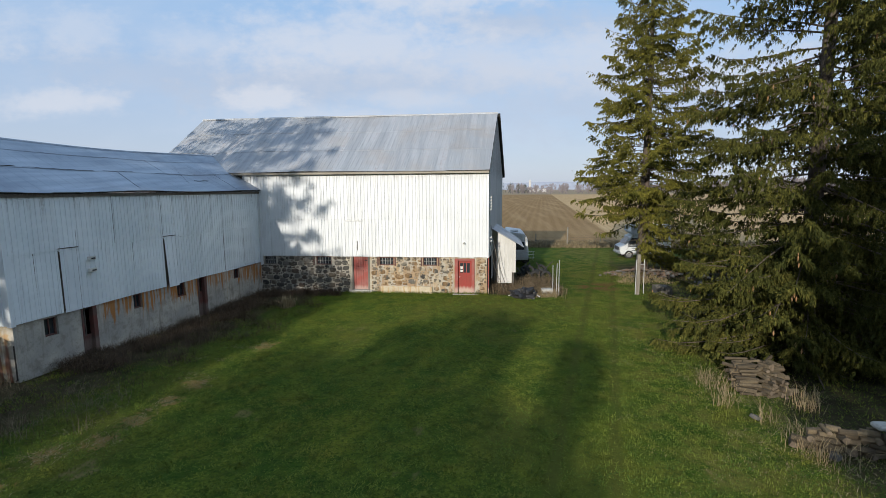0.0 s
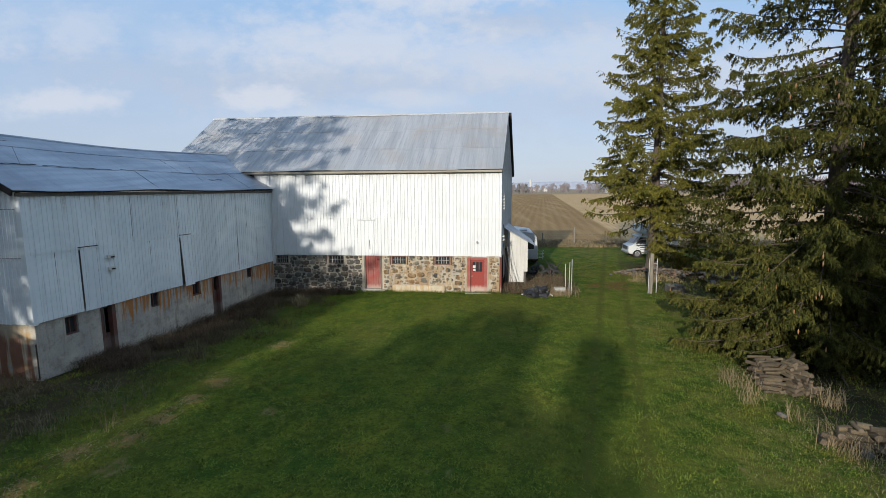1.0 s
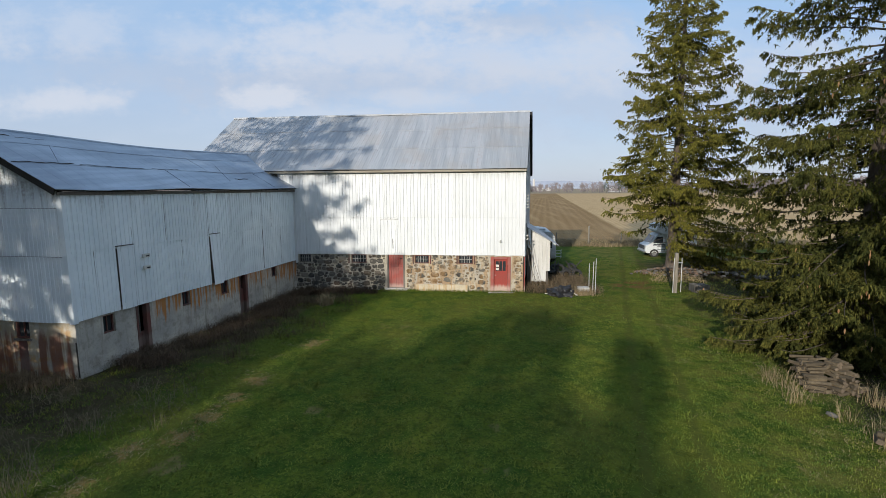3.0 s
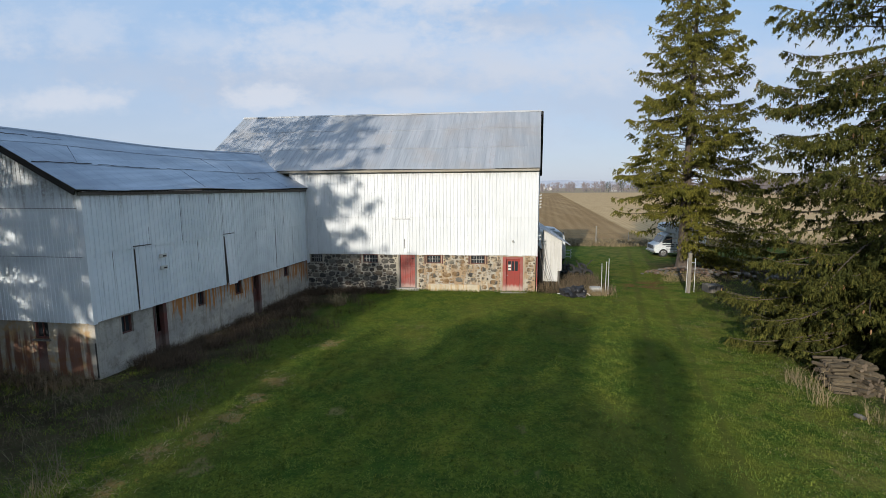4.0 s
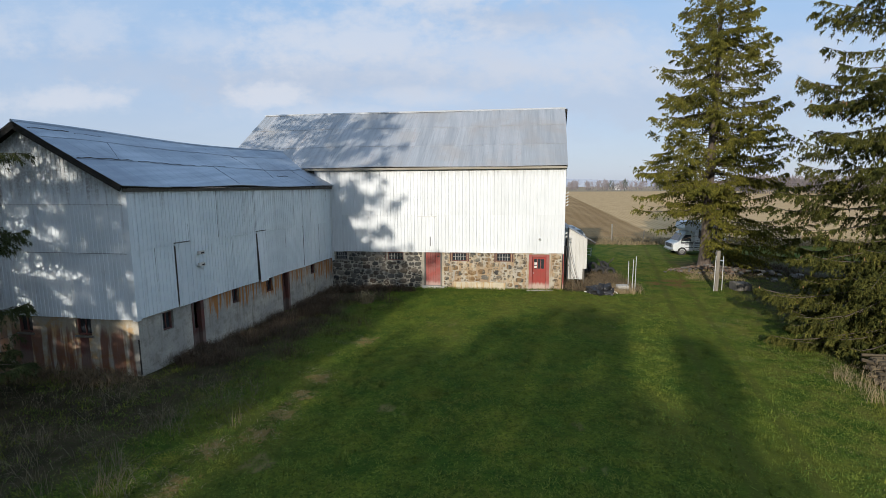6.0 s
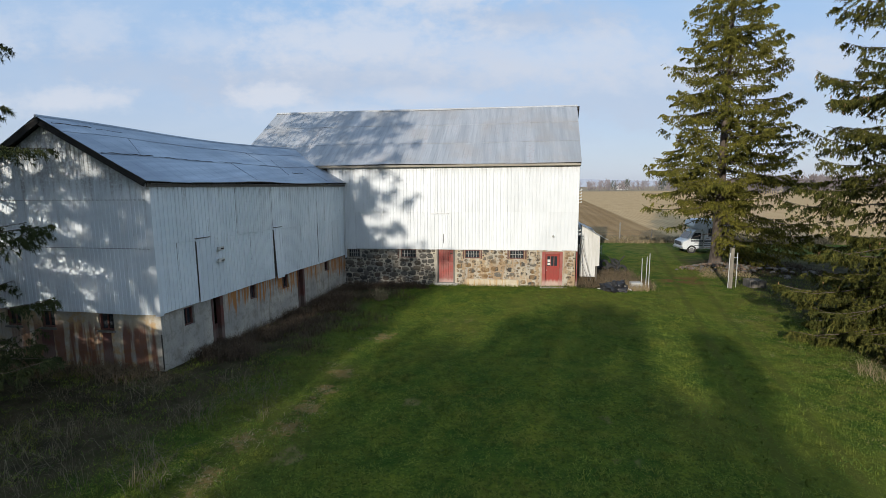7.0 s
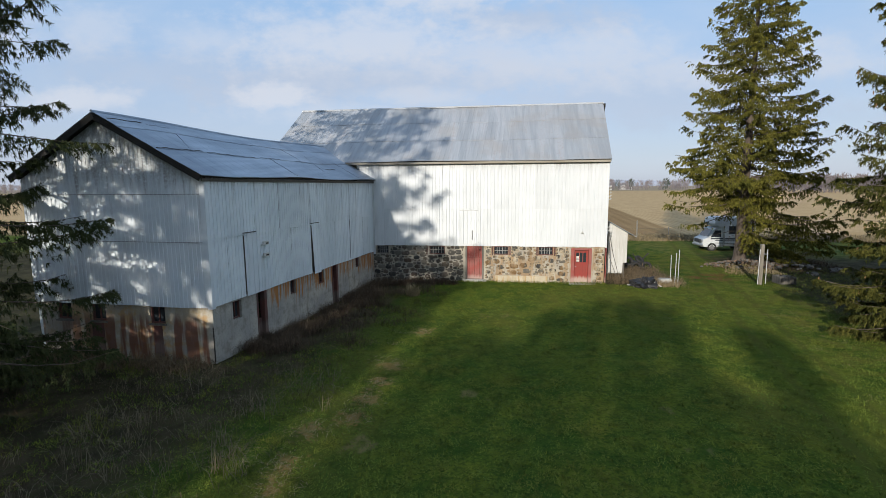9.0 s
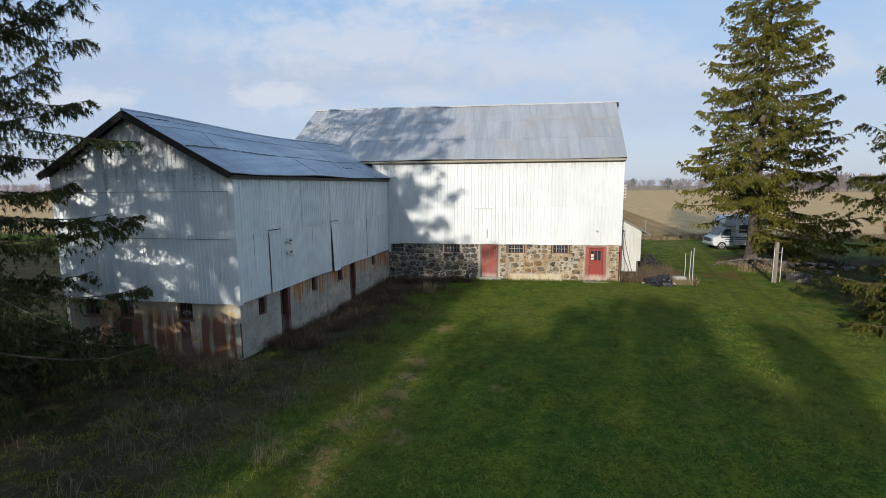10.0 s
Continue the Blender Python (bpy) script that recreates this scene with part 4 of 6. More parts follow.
# dark strips put in for the thin shadow under each sheet lap
for z, h in ((3.815, 0.090), (5.395, 0.102)):
    bm = bmesh.new()
    box(bm, GABLE, 0.1, END - 0.1 if z < 5 else END - 0.3, h - 0.02, h, z - 0.009, z + 0.006)
    part("lap_shadow_strip", bm, DARK_METAL, gable_siding, "dark strip drawn as the shadow line where the sheets lap")
bm = bmesh.new()
box(bm, GABLE, -0.092, 0.09, -0.06, 0.10, 1.58, 5.85, 0.006)
part("corner_trim", bm, WING_METAL, wing)

# wing roof: its ridge sags
R0 = Vector((-18.10, -12.98, 0))


def sag(s):
    return 0.15 * math.sin(math.pi * min(1, max(0, s / 14.6))) ** 2


def wing_roof(side):
    def f(s, v, h):
        ridge = R0 + WING.d * s + Vector((0, 0, 8.03 - sag(s)))
        edge = WING(s, 0.22, 5.99) if side > 0 else far_wall(s, 0.22, 5.99)
        edge = edge - Vector((0, 0, 0.03 * math.sin(s * 0.9)))
        p = edge.lerp(ridge, v)
        nrm = (ridge - edge).cross(WING.d) * (1 if side > 0 else -1)
        nrm.normalize()
        if nrm.z < 0:
            nrm = -nrm
        return p + nrm * (h + 0.03 * math.sin(v * math.pi) * math.sin(s * 1.1))
    return f


for side in (1, -1):
    f = wing_roof(side)
    bm = bmesh.new()
    n_s = 24
    grid = [[[bm.verts.new(f(-0.32 + i * 15.9 / n_s, v, h)) for v in (0, 0.5, 1)] for i in range(n_s + 1)] for h in (-0.065, -0.02)]
    for i in range(n_s):
        for j in range(2):
            bm.faces.new((grid[0][i][j], grid[0][i + 1][j], grid[0][i + 1][j + 1], grid[0][i][j + 1]))
            bm.faces.new((grid[1][i][j], grid[1][i][j + 1], grid[1][i + 1][j + 1], grid[1][i + 1][j]))
        bm.faces.new((grid[0][i][0], grid[1][i][0], grid[1][i + 1][0], grid[0][i + 1][0]))
    for j in range(2):
        bm.faces.new((grid[0][0][j], grid[0][0][j + 1], grid[1][0][j + 1], grid[1][0][j]))
    w_roof = part("roof", bm, DARK_WOOD, wing, "dull grey metal roof with a sagging ridge")
    k = 17 if side > 0 else 4
    for i in range(k):
        a, b = -0.34 + i * 15.9 / k, -0.34 + (i + 1) * 15.9 / k
        for c, (v0, v1) in enumerate(((-0.01, 0.43), (0.415, 0.78), (0.765, 1.0)) if side > 0 else ((-0.01, 1.0),)):
            sheet("roof_sheet", lambda u, v, h, c=c: f(u, v, h + 0.012 + 0.007 * c), a, b, v0 + random.uniform(-0.006, 0.004), v1, 0.47, 0.003, WING_ROOF, w_roof, 4, 0.001)
    # dark edge board on the gable and under the eave
    bm = bmesh.new()
    q = [bm.verts.new(f(s, v, h)) for s in (-0.33, -0.29) for v, h in ((0, -0.21), (1, -0.21), (1, -0.015), (0, -0.015))]
    for g4 in ((0, 1, 2, 3), (4, 5, 6, 7), (0, 1, 5, 4), (1, 2, 6, 5), (2, 3, 7, 6), (3, 0, 4, 7)):
        bm.faces.new([q[i] for i in g4])
    bmesh.ops.recalc_face_normals(bm, faces=bm.faces)
    part("rake_board", bm, DARK_WOOD, wing, "dark weathered gable board")
bm = bmesh.new()
box(bm, WING, -0.2, 13.3, 0.10, 0.14, 5.80, 5.91)
part("eave_board", bm, OLD_WOOD, wing)
bm = bmesh.new()
pts = [R0 + WING.d * s + Vector((0, 0, 8.06 - sag(s))) for s in np.linspace(-0.34, 15.2, 16)]
tube(bm, pts, 0.055, 6)
part("ridge_cap", bm, WING_ROOF, wing)
# dark curled laps between the roof sheets
f = wing_roof(1)
for s0, s1, v, r in ((-0.25, 1.7, 0.425, 0.020), (1.9, 4.6, 0.424, 0.013), (5.0, 6.4, 0.426, 0.009), (7.6, 12.9, 0.425, 0.006), (-0.2, 1.1, 0.90, 0.022), (1.2, 2.2, 0.88, 0.010), (9.3, 10.2, 0.26, 0.018), (3.6, 6.5, 0.773, 0.007)):
    bm = bmesh.new()
    tube(bm, [f(s, v + 0.006 * math.sin(s * 9), 0.035) for s in np.linspace(s0, s1, 14)], [r * (0.35 + 0.65 * abs(math.sin(1.3 + i * 2.1))) for i in range(14)], 5)
    part("curled_lap", bm, DARK_METAL, wing)
for s0, v0, s1, v1 in ((1.2, 0.43, 2.0, 0.77), (5.2, 0.02, 5.6, 0.42), (8.2, 0.43, 8.5, 0.97), (8.6, 0.20, 9.6, 0.62), (11.2, 0.02, 11.4, 0.42)):
    bm = bmesh.new()
    tube(bm, [f(s0 + (s1 - s0) * t, v0 + (v1 - v0) * t, 0.028) for t in np.linspace(0, 1, 8)], 0.006, 4)
    part("sheet_joint", bm, DARK_METAL, wing)
# open joints between some of the wall sheets
for u, z0, z1 in ((2.30, 3.96, 4.6), (3.83, 3.95, 5.85), (5.39, 3.95, 5.7), (6.80, 4.0, 5.85), (6.16, 4.0, 5.9), (8.4, 1.75, 3.9), (9.2, 3.97, 5.85), (10.0, 1.8, 5.85), (10.8, 3.95, 5.8), (11.6, 1.8, 3.9), (0.81, 1.7, 3.9), (4.61, 1.8, 3.88), (12.5, 3.95, 5.8)):
    bm = bmesh.new()
    hh = 0.066 if z1 < 3.95 else 0.081
    box(bm, WING, u - 0.007, u + 0.007, hh - 0.02, hh + 0.008, z0, z1)
    part("sheet_joint", bm, DARK_METAL, wing)
# bright flashing where the two roofs meet
bm = bmesh.new()
tube(bm, [WING(13.22, 0.23, 6.03), WING(13.12, -0.9, 6.70)], 0.055, 6)
part("flashing", bm, WHITE_METAL, wing, "bright metal flashing against the barn")

for a in W_HOLES[:4]:
    barred_window("window", WING, *a, 2, 1, OLD_RED, OLD_RED, wing, 0.14, 0.05, "small dark window in an old red frame")
for a in G_HOLES:
    barred_window("window", GABLE, *a, 2, 1, OLD_RED, OLD_RED, wing, 0.10, 0.05, "small dark window in an old red frame")
    bm = bmesh.new()
    box(bm, GABLE, a[0] - 0.05, a[1] + 0.05, -0.05, 0.06, a[2] - 0.06, a[2], 0.008)
    part("window_sill", bm, OLD_WOOD, wing)
for i, a in enumerate(W_HOLES[4:]):
    bm = bmesh.new()
    for q in ((a[0], a[0] + 0.07, a[2], a[3]), (a[1] - 0.16, a[1], a[2], a[3])):
        box(bm, WING, q[0], q[1], -0.2, 0.025, q[2], q[3], 0.006)
    d = part("stable_door", bm, OLD_RED, wing, "half-open stable door in an old dark red frame")
    bm = bmesh.new()
    for j in range(3):
        u = a[0] + 0.08 + j * 0.12
        box(bm, WING, u, u + 0.115, -0.17, -0.14, a[2], a[2] + 1.05 + 0.25 * i, 0.004)
    part("lower_leaf", bm, OLD_RED, d)
    bm = bmesh.new()
    box(bm, WING, a[0] + 0.2, a[0] + 0.23, -0.16, -0.10, a[2] + 1.0, a[3])
    part("latch_bar", bm, OLD_WOOD, d)
bm = bmesh.new()
box(bm, WING, 2.2, 2.9, -0.1, 0.20, -0.45, -0.20, 0.03)
part("door_step", bm, CEMENT, wing)
for i, z in enumerate((3.43, 2.98)):
    bm = bmesh.new()
    tube(bm, [WING(2.66, 0.08, z), WING(2.66, 0.16, z + 0.02)], 0.022, 8)
    lampp = part("flood_lamp", bm, WHITE_BOARD, wing, "small white flood lamp")
    bm = bmesh.new()
    box(bm, WING, 2.58, 2.88, 0.15, 0.24, z - 0.01, z + 0.13, 0.015)
    part("lamp_head", bm, WHITE_BOARD, lampp)
    bm = bmesh.new()
    box(bm, WING, 2.68, 2.84, 0.2405, 0.2445, z + 0.025, z + 0.075)
    part("lamp_glass", bm, GLASS, lampp)
bm = bmesh.new()
tube(bm, [GABLE(-0.02, 0.05, -0.25), GABLE(-0.02, 0.05, 0.95)], 0.022, 8)
part("ground_rod", bm, DARK_METAL, wing, "thin black pipe up the corner")
for u, wd in ((1.96, 0.34), (4.3, 0.5)):
    bm = bmesh.new()
    box(bm, GABLE, u, u + wd, 0.0, 0.014, -0.6, 0.9, 0.004)
    part("boarded_patch", bm, OLD_RED, wing, "old red boards under the gable windows")

# ---------------------------------------------------------------- lean-to beside the barn
shed = thing("lean_to_shed", (1.9, 2.0, 0.1), "small white board lean-to with grey roof against the barn gable", "shed")
LEAN = Face(1.28, 1.9, 1, 0.02)
lean_z = lambda u: 3.42 - 0.60 * u
for i in range(5):
    u0, u1 = i * 0.225, (i + 1) * 0.225 - 0.006
    foot = 0.28 + 0.02 * random.random() if i < 4 else 0.95
    bm = bmesh.new()
    vs = [bm.verts.new(LEAN(u, h, z)) for h in (0, 0.03) for u, z in ((u0, foot), (u1, foot), (u1, lean_z(u1)), (u0, lean_z(u0)))]
    for q in ((0, 1, 2, 3), (4, 5, 6, 7), (0, 1, 5, 4), (1, 2, 6, 5), (2, 3, 7, 6), (3, 0, 4, 7)):
        bm.faces.new([vs[j] for j in q])
    bmesh.ops.recalc_face_normals(bm, faces=bm.faces)
    part("board", bm, WHITE_BOARD, shed)
for u, d in ((0.03, 0), (0.98, 0), (0.98, 3.4)):
    bm = bmesh.new()
    p = LEAN(u, -0.08 - d, 0)
    tube(bm, [p + Vector((0, 0, 0.0)), p + Vector((0, 0, lean_z(u)))], 0.05, 6)
    part("post", bm, OLD_WOOD, shed)
for j in range(5):
    bm = bmesh.new()
    y0, y1 = 1.62 + j * 0.78, 1.62 + (j + 1) * 0.78 + 0.03
    vs = [bm.verts.new((x, y, z + t)) for t in (0.0, 0.03) for x, y, z in ((0.80 + 0.09 * y0, y0, 3.62), (2.86, y0, 2.52), (2.86, y1, 2.52 + 0.004 * j), (0.80 + 0.09 * y1, y1, 3.62))]
    for q in ((0, 1, 2, 3), (4, 5, 6, 7), (0, 1, 5, 4), (1, 2, 6, 5), (2, 3, 7, 6), (3, 0, 4, 7)):
        bm.faces.new([vs[i] for i in q])
    bmesh.ops.recalc_face_normals(bm, faces=bm.faces)
    part("roof_sheet", bm, BARN_ROOF, shed)
bm = bmesh.new()
box(bm, LEAN, -0.2, -0.03, -3.2, -0.25, 0.1, 2.2)
part("inner_wall", bm, OLD_WOOD, shed)
for i, (x0, x1, top) in enumerate(((0.95, 1.42, 3.9), (1.0, 1.62, 3.4), (0.92, 1.20, 3.0))):
    bm = bmesh.new()
    tube(bm, [(x1 + 0.25 * i, 1.55 - 0.3 * i, 0.05), ((x0 + x1) / 2 + 0.05, 1.2 - 0.25 * i, top / 2), (x0 - 0.05, 0.85 - 0.2 * i, top)], 0.014, 6)
    single("leaning_pole", bm, OLD_WOOD, "thin weathered pole leaning on the barn wall", "pole", "poles against the barn")


# ---------------------------------------------------------------- vehicles
def wheel(parent, x, y, z, r, wid):
    bm = bmesh.new()
    prof = [(0.62 * r, -wid / 2), (0.92 * r, -wid / 2), (r, -wid * 0.36), (r, wid * 0.36), (0.92 * r, wid / 2), (0.62 * r, wid / 2)]
    k = 24
    rings = [[bm.verts.new((x + q * math.cos(i * math.tau / k), y + h, z + q * math.sin(i * math.tau / k))) for q, h in prof] for i in range(k)]
    for i in range(k):
        for j in range(len(prof)):
            a, b = rings[i], rings[(i + 1) % k]
            bm.faces.new((a[j], b[j], b[(j + 1) % len(prof)], a[(j + 1) % len(prof)]))
    bmesh.ops.recalc_face_normals(bm, faces=bm.faces)
    wh = part("wheel", bm, RUBBER, parent, "black tyre on a pale steel rim", True)
    bm = bmesh.new()
    tube(bm, [(x, y - wid * 0.42, z), (x, y - wid * 0.2, z), (x, y + wid * 0.3, z)], [0.42 * r, 0.62 * r, 0.62 * r], 20)
    part("rim", bm, RIM, wh)


def extrude_profile(bm, prof, y0, y1, bevel=0.0):
    a = [bm.verts.new((x, y0, z)) for x, z in prof]
    b = [bm.verts.new((x, y1, z)) for x, z in prof]
    fs = [bm.faces.new(a), bm.faces.new(b[::-1])]
    for i in range(len(prof)):
        j = (i + 1) % len(prof)
        fs.append(bm.faces.new((a[i], a[j], b[j], b[i])))
    bmesh.ops.recalc_face_normals(bm, faces=fs)
    if bevel:
        bmesh.ops.bevel(bm, geom=list({e for f in fs for e in f.edges}), offset=bevel, segments=2, affect="EDGES", profile=0.6)


van = thing("camper_van", (13.5, 15.8, 0), "old white camper van with dark side stripes behind the spruce", "van")
VY0, VY1 = 14.75, 16.75
bm = bmesh.new()
extrude_profile(bm, [(11.32, 0.40), (11.24, 0.60), (11.28, 0.98), (11.66, 1.14), (12.10, 1.84), (12.35, 1.97), (12.9, 1.99), (12.9, 0.36), (11.4, 0.34)], VY0, VY1, 0.04)
body = part("cab", bm, WHITE_PAINT, van, smooth=False)
bm = bmesh.new()
extrude_profile(bm, [(12.9, 0.42), (12.9, 1.95), (12.35, 2.06), (12.05, 2.30), (12.15, 2.72), (12.5, 2.86), (15.3, 2.86), (15.4, 0.45)], VY0 - 0.10, VY1 + 0.10, 0.05)
coach = part("coach_body", bm, WHITE_PAINT, van)
bm = bmesh.new()
extrude_profile(bm, [(11.86, 1.20), (12.18, 1.76), (12.66, 1.76), (12.66, 1.20)], VY0 - 0.012, VY0 + 0.02, 0.0)
part("side_window", bm, GLASS, body)
bm = bmesh.new()
q = [bm.verts.new(p) for p in ((11.70, VY0 + 0.14, 1.215), (11.70, VY1 - 0.14, 1.215), (12.06, VY1 - 0.2, 1.79), (12.06, VY0 + 0.2, 1.79))]
bm.faces.new(q)
bmesh.ops.translate(bm, vec=(-0.03, 0, 0.02), verts=bm.verts)
part("windscreen", bm, GLASS, body)
for z0, z1, x0, x1, m in ((1.00, 1.13, 11.9, 15.3, STRIPE), (0.86, 0.93, 12.2, 15.3, STRIPE), (0.66, 0.72, 12.2, 15.3, STRIPE)):
    for a, b, yy in ((x0, min(x1, 12.86), VY0), (12.93, x1, VY0 - 0.10)):
        bm = bmesh.new()
        slab(bm, a, b, yy - 0.008, yy + 0.004, z0, z1)
        part("stripe", bm, m, body if b < 12.9 else coach)
for a, b, c, d in ((13.2, 14.0, 1.45, 2.15), (14.3, 15.1, 1.45, 2.15)):
    bm = bmesh.new()
    slab(bm, a, b, VY0 - 0.115, VY0 - 0.09, c, d, 0.02)
    w1 = part("coach_window", bm, STRIPE, coach)
    bm = bmesh.new()
    slab(bm, a + 0.06, b - 0.06, VY0 - 0.121, VY0 - 0.116, c + 0.06, d - 0.06)
    part("pane", bm, GLASS, w1)
bm = bmesh.new()
slab(bm, 11.14, 11.30, VY0 + 0.02, VY1 - 0.02, 0.36, 0.52, 0.03)
part("bumper", bm, CHROME, body)
bm = bmesh.new()
slab(bm, 11.20, 11.27, VY0 + 0.35, VY1 - 0.35, 0.66, 0.96, 0.01)
part("grille", bm, STRIPE, body)
for y in (VY0 + 0.2, VY1 - 0.2):
    bm = bmesh.new()
    tube(bm, [(11.30, y, 0.80), (11.22, y, 0.80)], 0.10, 14)
    part("headlight", bm, CHROME, body)
bm = bmesh.new()
tube(bm, [(12.0, VY0, 1.32), (11.95, VY0 - 0.16, 1.36)], 0.012, 6)
slab(bm, 11.92, 11.98, VY0 - 0.26, VY0 - 0.12, 1.28, 1.50, 0.01)
part("side_mirror", bm, STRIPE, body)
for x in (12.0, 14.6):
    for y in (VY0 + 0.08, VY1 - 0.08):
        wheel(van, x, y, 0.33, 0.36, 0.22)

van.location.x += 0.55

camper = thing("camper_trailer", (3.0, 11.5, 0), "pale old camper trailer parked in the barn's shade behind the lean-to", "trailer")
bm = bmesh.new()
extrude_profile(bm, [(1.95, 0.55), (1.95, 2.55), (2.1, 2.75), (3.35, 2.58), (3.62, 2.25), (3.72, 1.2), (3.72, 0.55)], 9.6, 14.2, 0.06)
cb = part("body", bm, WHITE_PAINT, camper)
bm = bmesh.new()
slab(bm, 2.35, 2.95, 10.2, 10.9, 2.66, 2.80, 0.03)
part("roof_vent", bm, GALV, camper)
bm = bmesh.new()
slab(bm, 2.2, 3.4, 9.585, 9.605, 1.35, 1.95, 0.02)
part("rear_window", bm, GLASS, cb)
bm = bmesh.new()
for z in (0.75, 1.0, 1.22):
    tube(bm, [(2.3, 9.4, z), (4.05, 9.4, z), (4.15, 9.7, z)], 0.022, 8)
for x in (2.3, 3.2, 4.05):
    tube(bm, [(x, 9.4, 0.6), (x, 9.4, 1.24)], 0.022, 8)
part("carrier_rack", bm, GALV, camper, "pale tubular rack")
for x in (2.1, 3.6):
    bm = bmesh.new()
    wheel(camper, x, 11.6, 0.34, 0.34, 0.2)
    bm.free()
bm = bmesh.new()
slab(bm, 2.0, 3.7, 9.8, 14.0, 0.42, 0.56)
part("chassis", bm, DARK_METAL, camper)


# ---------------------------------------------------------------- spruces
def blots(p, size, seed):
    """Smooth random values between 0 and 1 in space, in blots of the given size."""
    g = np.random.default_rng(seed).random((31, 29, 37))
    q = p / size
    i = np.floor(q).astype(int)
    f = q - i
    f = f * f * (3 - 2 * f)
    out = 0
    for a in (0, 1):
        for b in (0, 1):
            for c in (0, 1):
                w8 = (f[:, 0] if a else 1 - f[:, 0]) * (f[:, 1] if b else 1 - f[:, 1]) * (f[:, 2] if c else 1 - f[:, 2])
                out = out + w8 * g[(i[:, 0] + a) % 31, (i[:, 1] + b) % 29, (i[:, 2] + c) % 37]
    return out


def unit(v):
    return v / (np.linalg.norm(v, axis=1, keepdims=True) + 1e-6)


def spruce(name, label, x, y, height, reach, clear, seed, count, mat, size=1.0, width=0.03, step=0.2, nodes=4, hanging=4, upper=2, cones=0, trunk_r=0.5, full=0.8, bare=0, lowness=1.25, gaps=0.0, blot=0.8, tuck=0.0, inner=0.2, spread=(0.62, 1.08), fall=1.0, skirt=(0, 1), deep=1.0, seen=99.0, rise=0.0, low=(0, 0)):
    """A spruce: tapered trunk, limbs that droop and lift at the tip, side shoots in flat fans, and curtains of needle sprays below them."""
    rng = np.random.default_rng(seed)
    base = gz(x, y)
    tree = thing(name, (x, y, base), label, "tree", "spruces")
    limbs = bmesh.new()
    zs = [-0.3, 0.0, 0.35, 1.0, 2.5, height * 0.25, height * 0.5, height * 0.75, height * 0.97]
    rs = [trunk_r * q for q in (1.5, 1.28, 1.12, 1.0, 0.92, 0.72, 0.45, 0.2, 0.03)]
    tube(limbs, [(x + 0.05 * math.sin(z), y + 0.05 * math.cos(z * 0.7), base + z) for z in zs], rs, 12)
    flakes, cone_pts = [], []
    size0, width0, hanging0, upper0 = size, width, hanging, upper

    def spray(p, d, ll, ww):
        """Narrow needle-clad shoots from p along d."""
        d = unit(d)
        wv = unit(np.cross(d, rng.normal(0, 1, p.shape))) * ww[:, None]
        flakes.append(np.stack([p + wv, p + d * ll[:, None], p - wv], 1))

    t = (np.arange(count) + rng.random(count)) / count
    hs = clear + (height - 0.3 - clear) * t ** lowness
    az = np.cumsum(rng.normal(2.4, 0.5, count))
    for i in range(count):
        z, a = hs[i], az[i]
        q = z / height
        L = reach * (1 - q) ** full * rng.uniform(*spread) + 0.3
        if z < clear + 1.2:
            L *= rng.uniform(0.6, 0.95)
        if z < skirt[0]:
            L *= skirt[1]
        if z < low[0] and math.cos(a - low[1]) < 0.35:
            continue
        if z < tuck and math.cos(a + 2.3) > 0.3:
            L *= 0.55
        a1 = -0.10 + 0.62 * q ** 1.2 + rng.normal(0, 0.13)
        a2 = -0.30 + 0.08 * q + rng.normal(0, 0.05)
        lift = 0.24 + rng.normal(0, 0.05)
        bend = rng.normal(0, 0.15)
        ca, sa = math.cos(a), math.sin(a)

        def at(s):
            s = np.asarray(s)
            aa = a + bend * s
            r = L * s
            return np.stack([x + np.cos(aa) * r, y + np.sin(aa) * r, base + z + L * (a1 * s + a2 * s ** 2 + lift * s ** 4)], -1)

        s = np.linspace(0, 1, 7)
        th = 0.012 + 0.0065 * L
        tube(limbs, [tuple(p) for p in at(s)], [th * (1 - 0.85 * k) for k in s], 4, False)
        # side shoots
        far = z > seen
        m = max(6, int(2 * L / step * (0.5 if far else 1.0)))
        size, width, hanging, upper = (size0 * 2, width0 * 2.4, 2, 1) if far else (size0, width0, hanging0, upper0)
        sb = inner + (1 - inner) * rng.random(m) ** 0.85
        side = np.where(rng.random(m) < 0.5, -1.0, 1.0)
        root = at(sb)
        bl = np.minimum(1.35, 0.16 + 0.32 * L ** 0.8 * (1 - sb) ** 0.7 + 0.18 * rng.random(m))
        ang = a + bend * sb + side * rng.uniform(0.45, 1.2, m)
        sag1 = rng.uniform(-0.35, 0.15, m)
        out = np.stack([np.cos(ang), np.sin(ang), np.zeros(m)], -1)
        for k in range(nodes):
            f = (k + rng.random(m)) / nodes
            p = root + out * (bl * f)[:, None]
            p[:, 2] += bl * (sag1 * f - 0.40 * f ** 2)
            for j in range(hanging):
                d = out * 0.30 + np.array([0, 0, -1.0]) + rng.normal(0, 0.30, (m, 3))
                ll = rng.uniform(0.12, 0.42, m) * size * fall * (0.65 + 0.45 * min(1, L / 3))
                spray(p + rng.normal(0, 0.035, (m, 3)) * size, d, ll, width * rng.uniform(0.6, 1.3, m))
            for j in range(upper):
                d = out + np.array([ca, sa, 0.15]) * 0.4 + rng.normal(0, 0.38, (m, 3))
                spray(p + rng.normal(0, 0.03, (m, 3)) * size, d, rng.uniform(0.10, 0.26, m) * size, width * rng.uniform(0.7, 1.3, m))
        # the limb's own leading shoot
        m = max(6, int(L * 2.5 * (hanging + upper)))
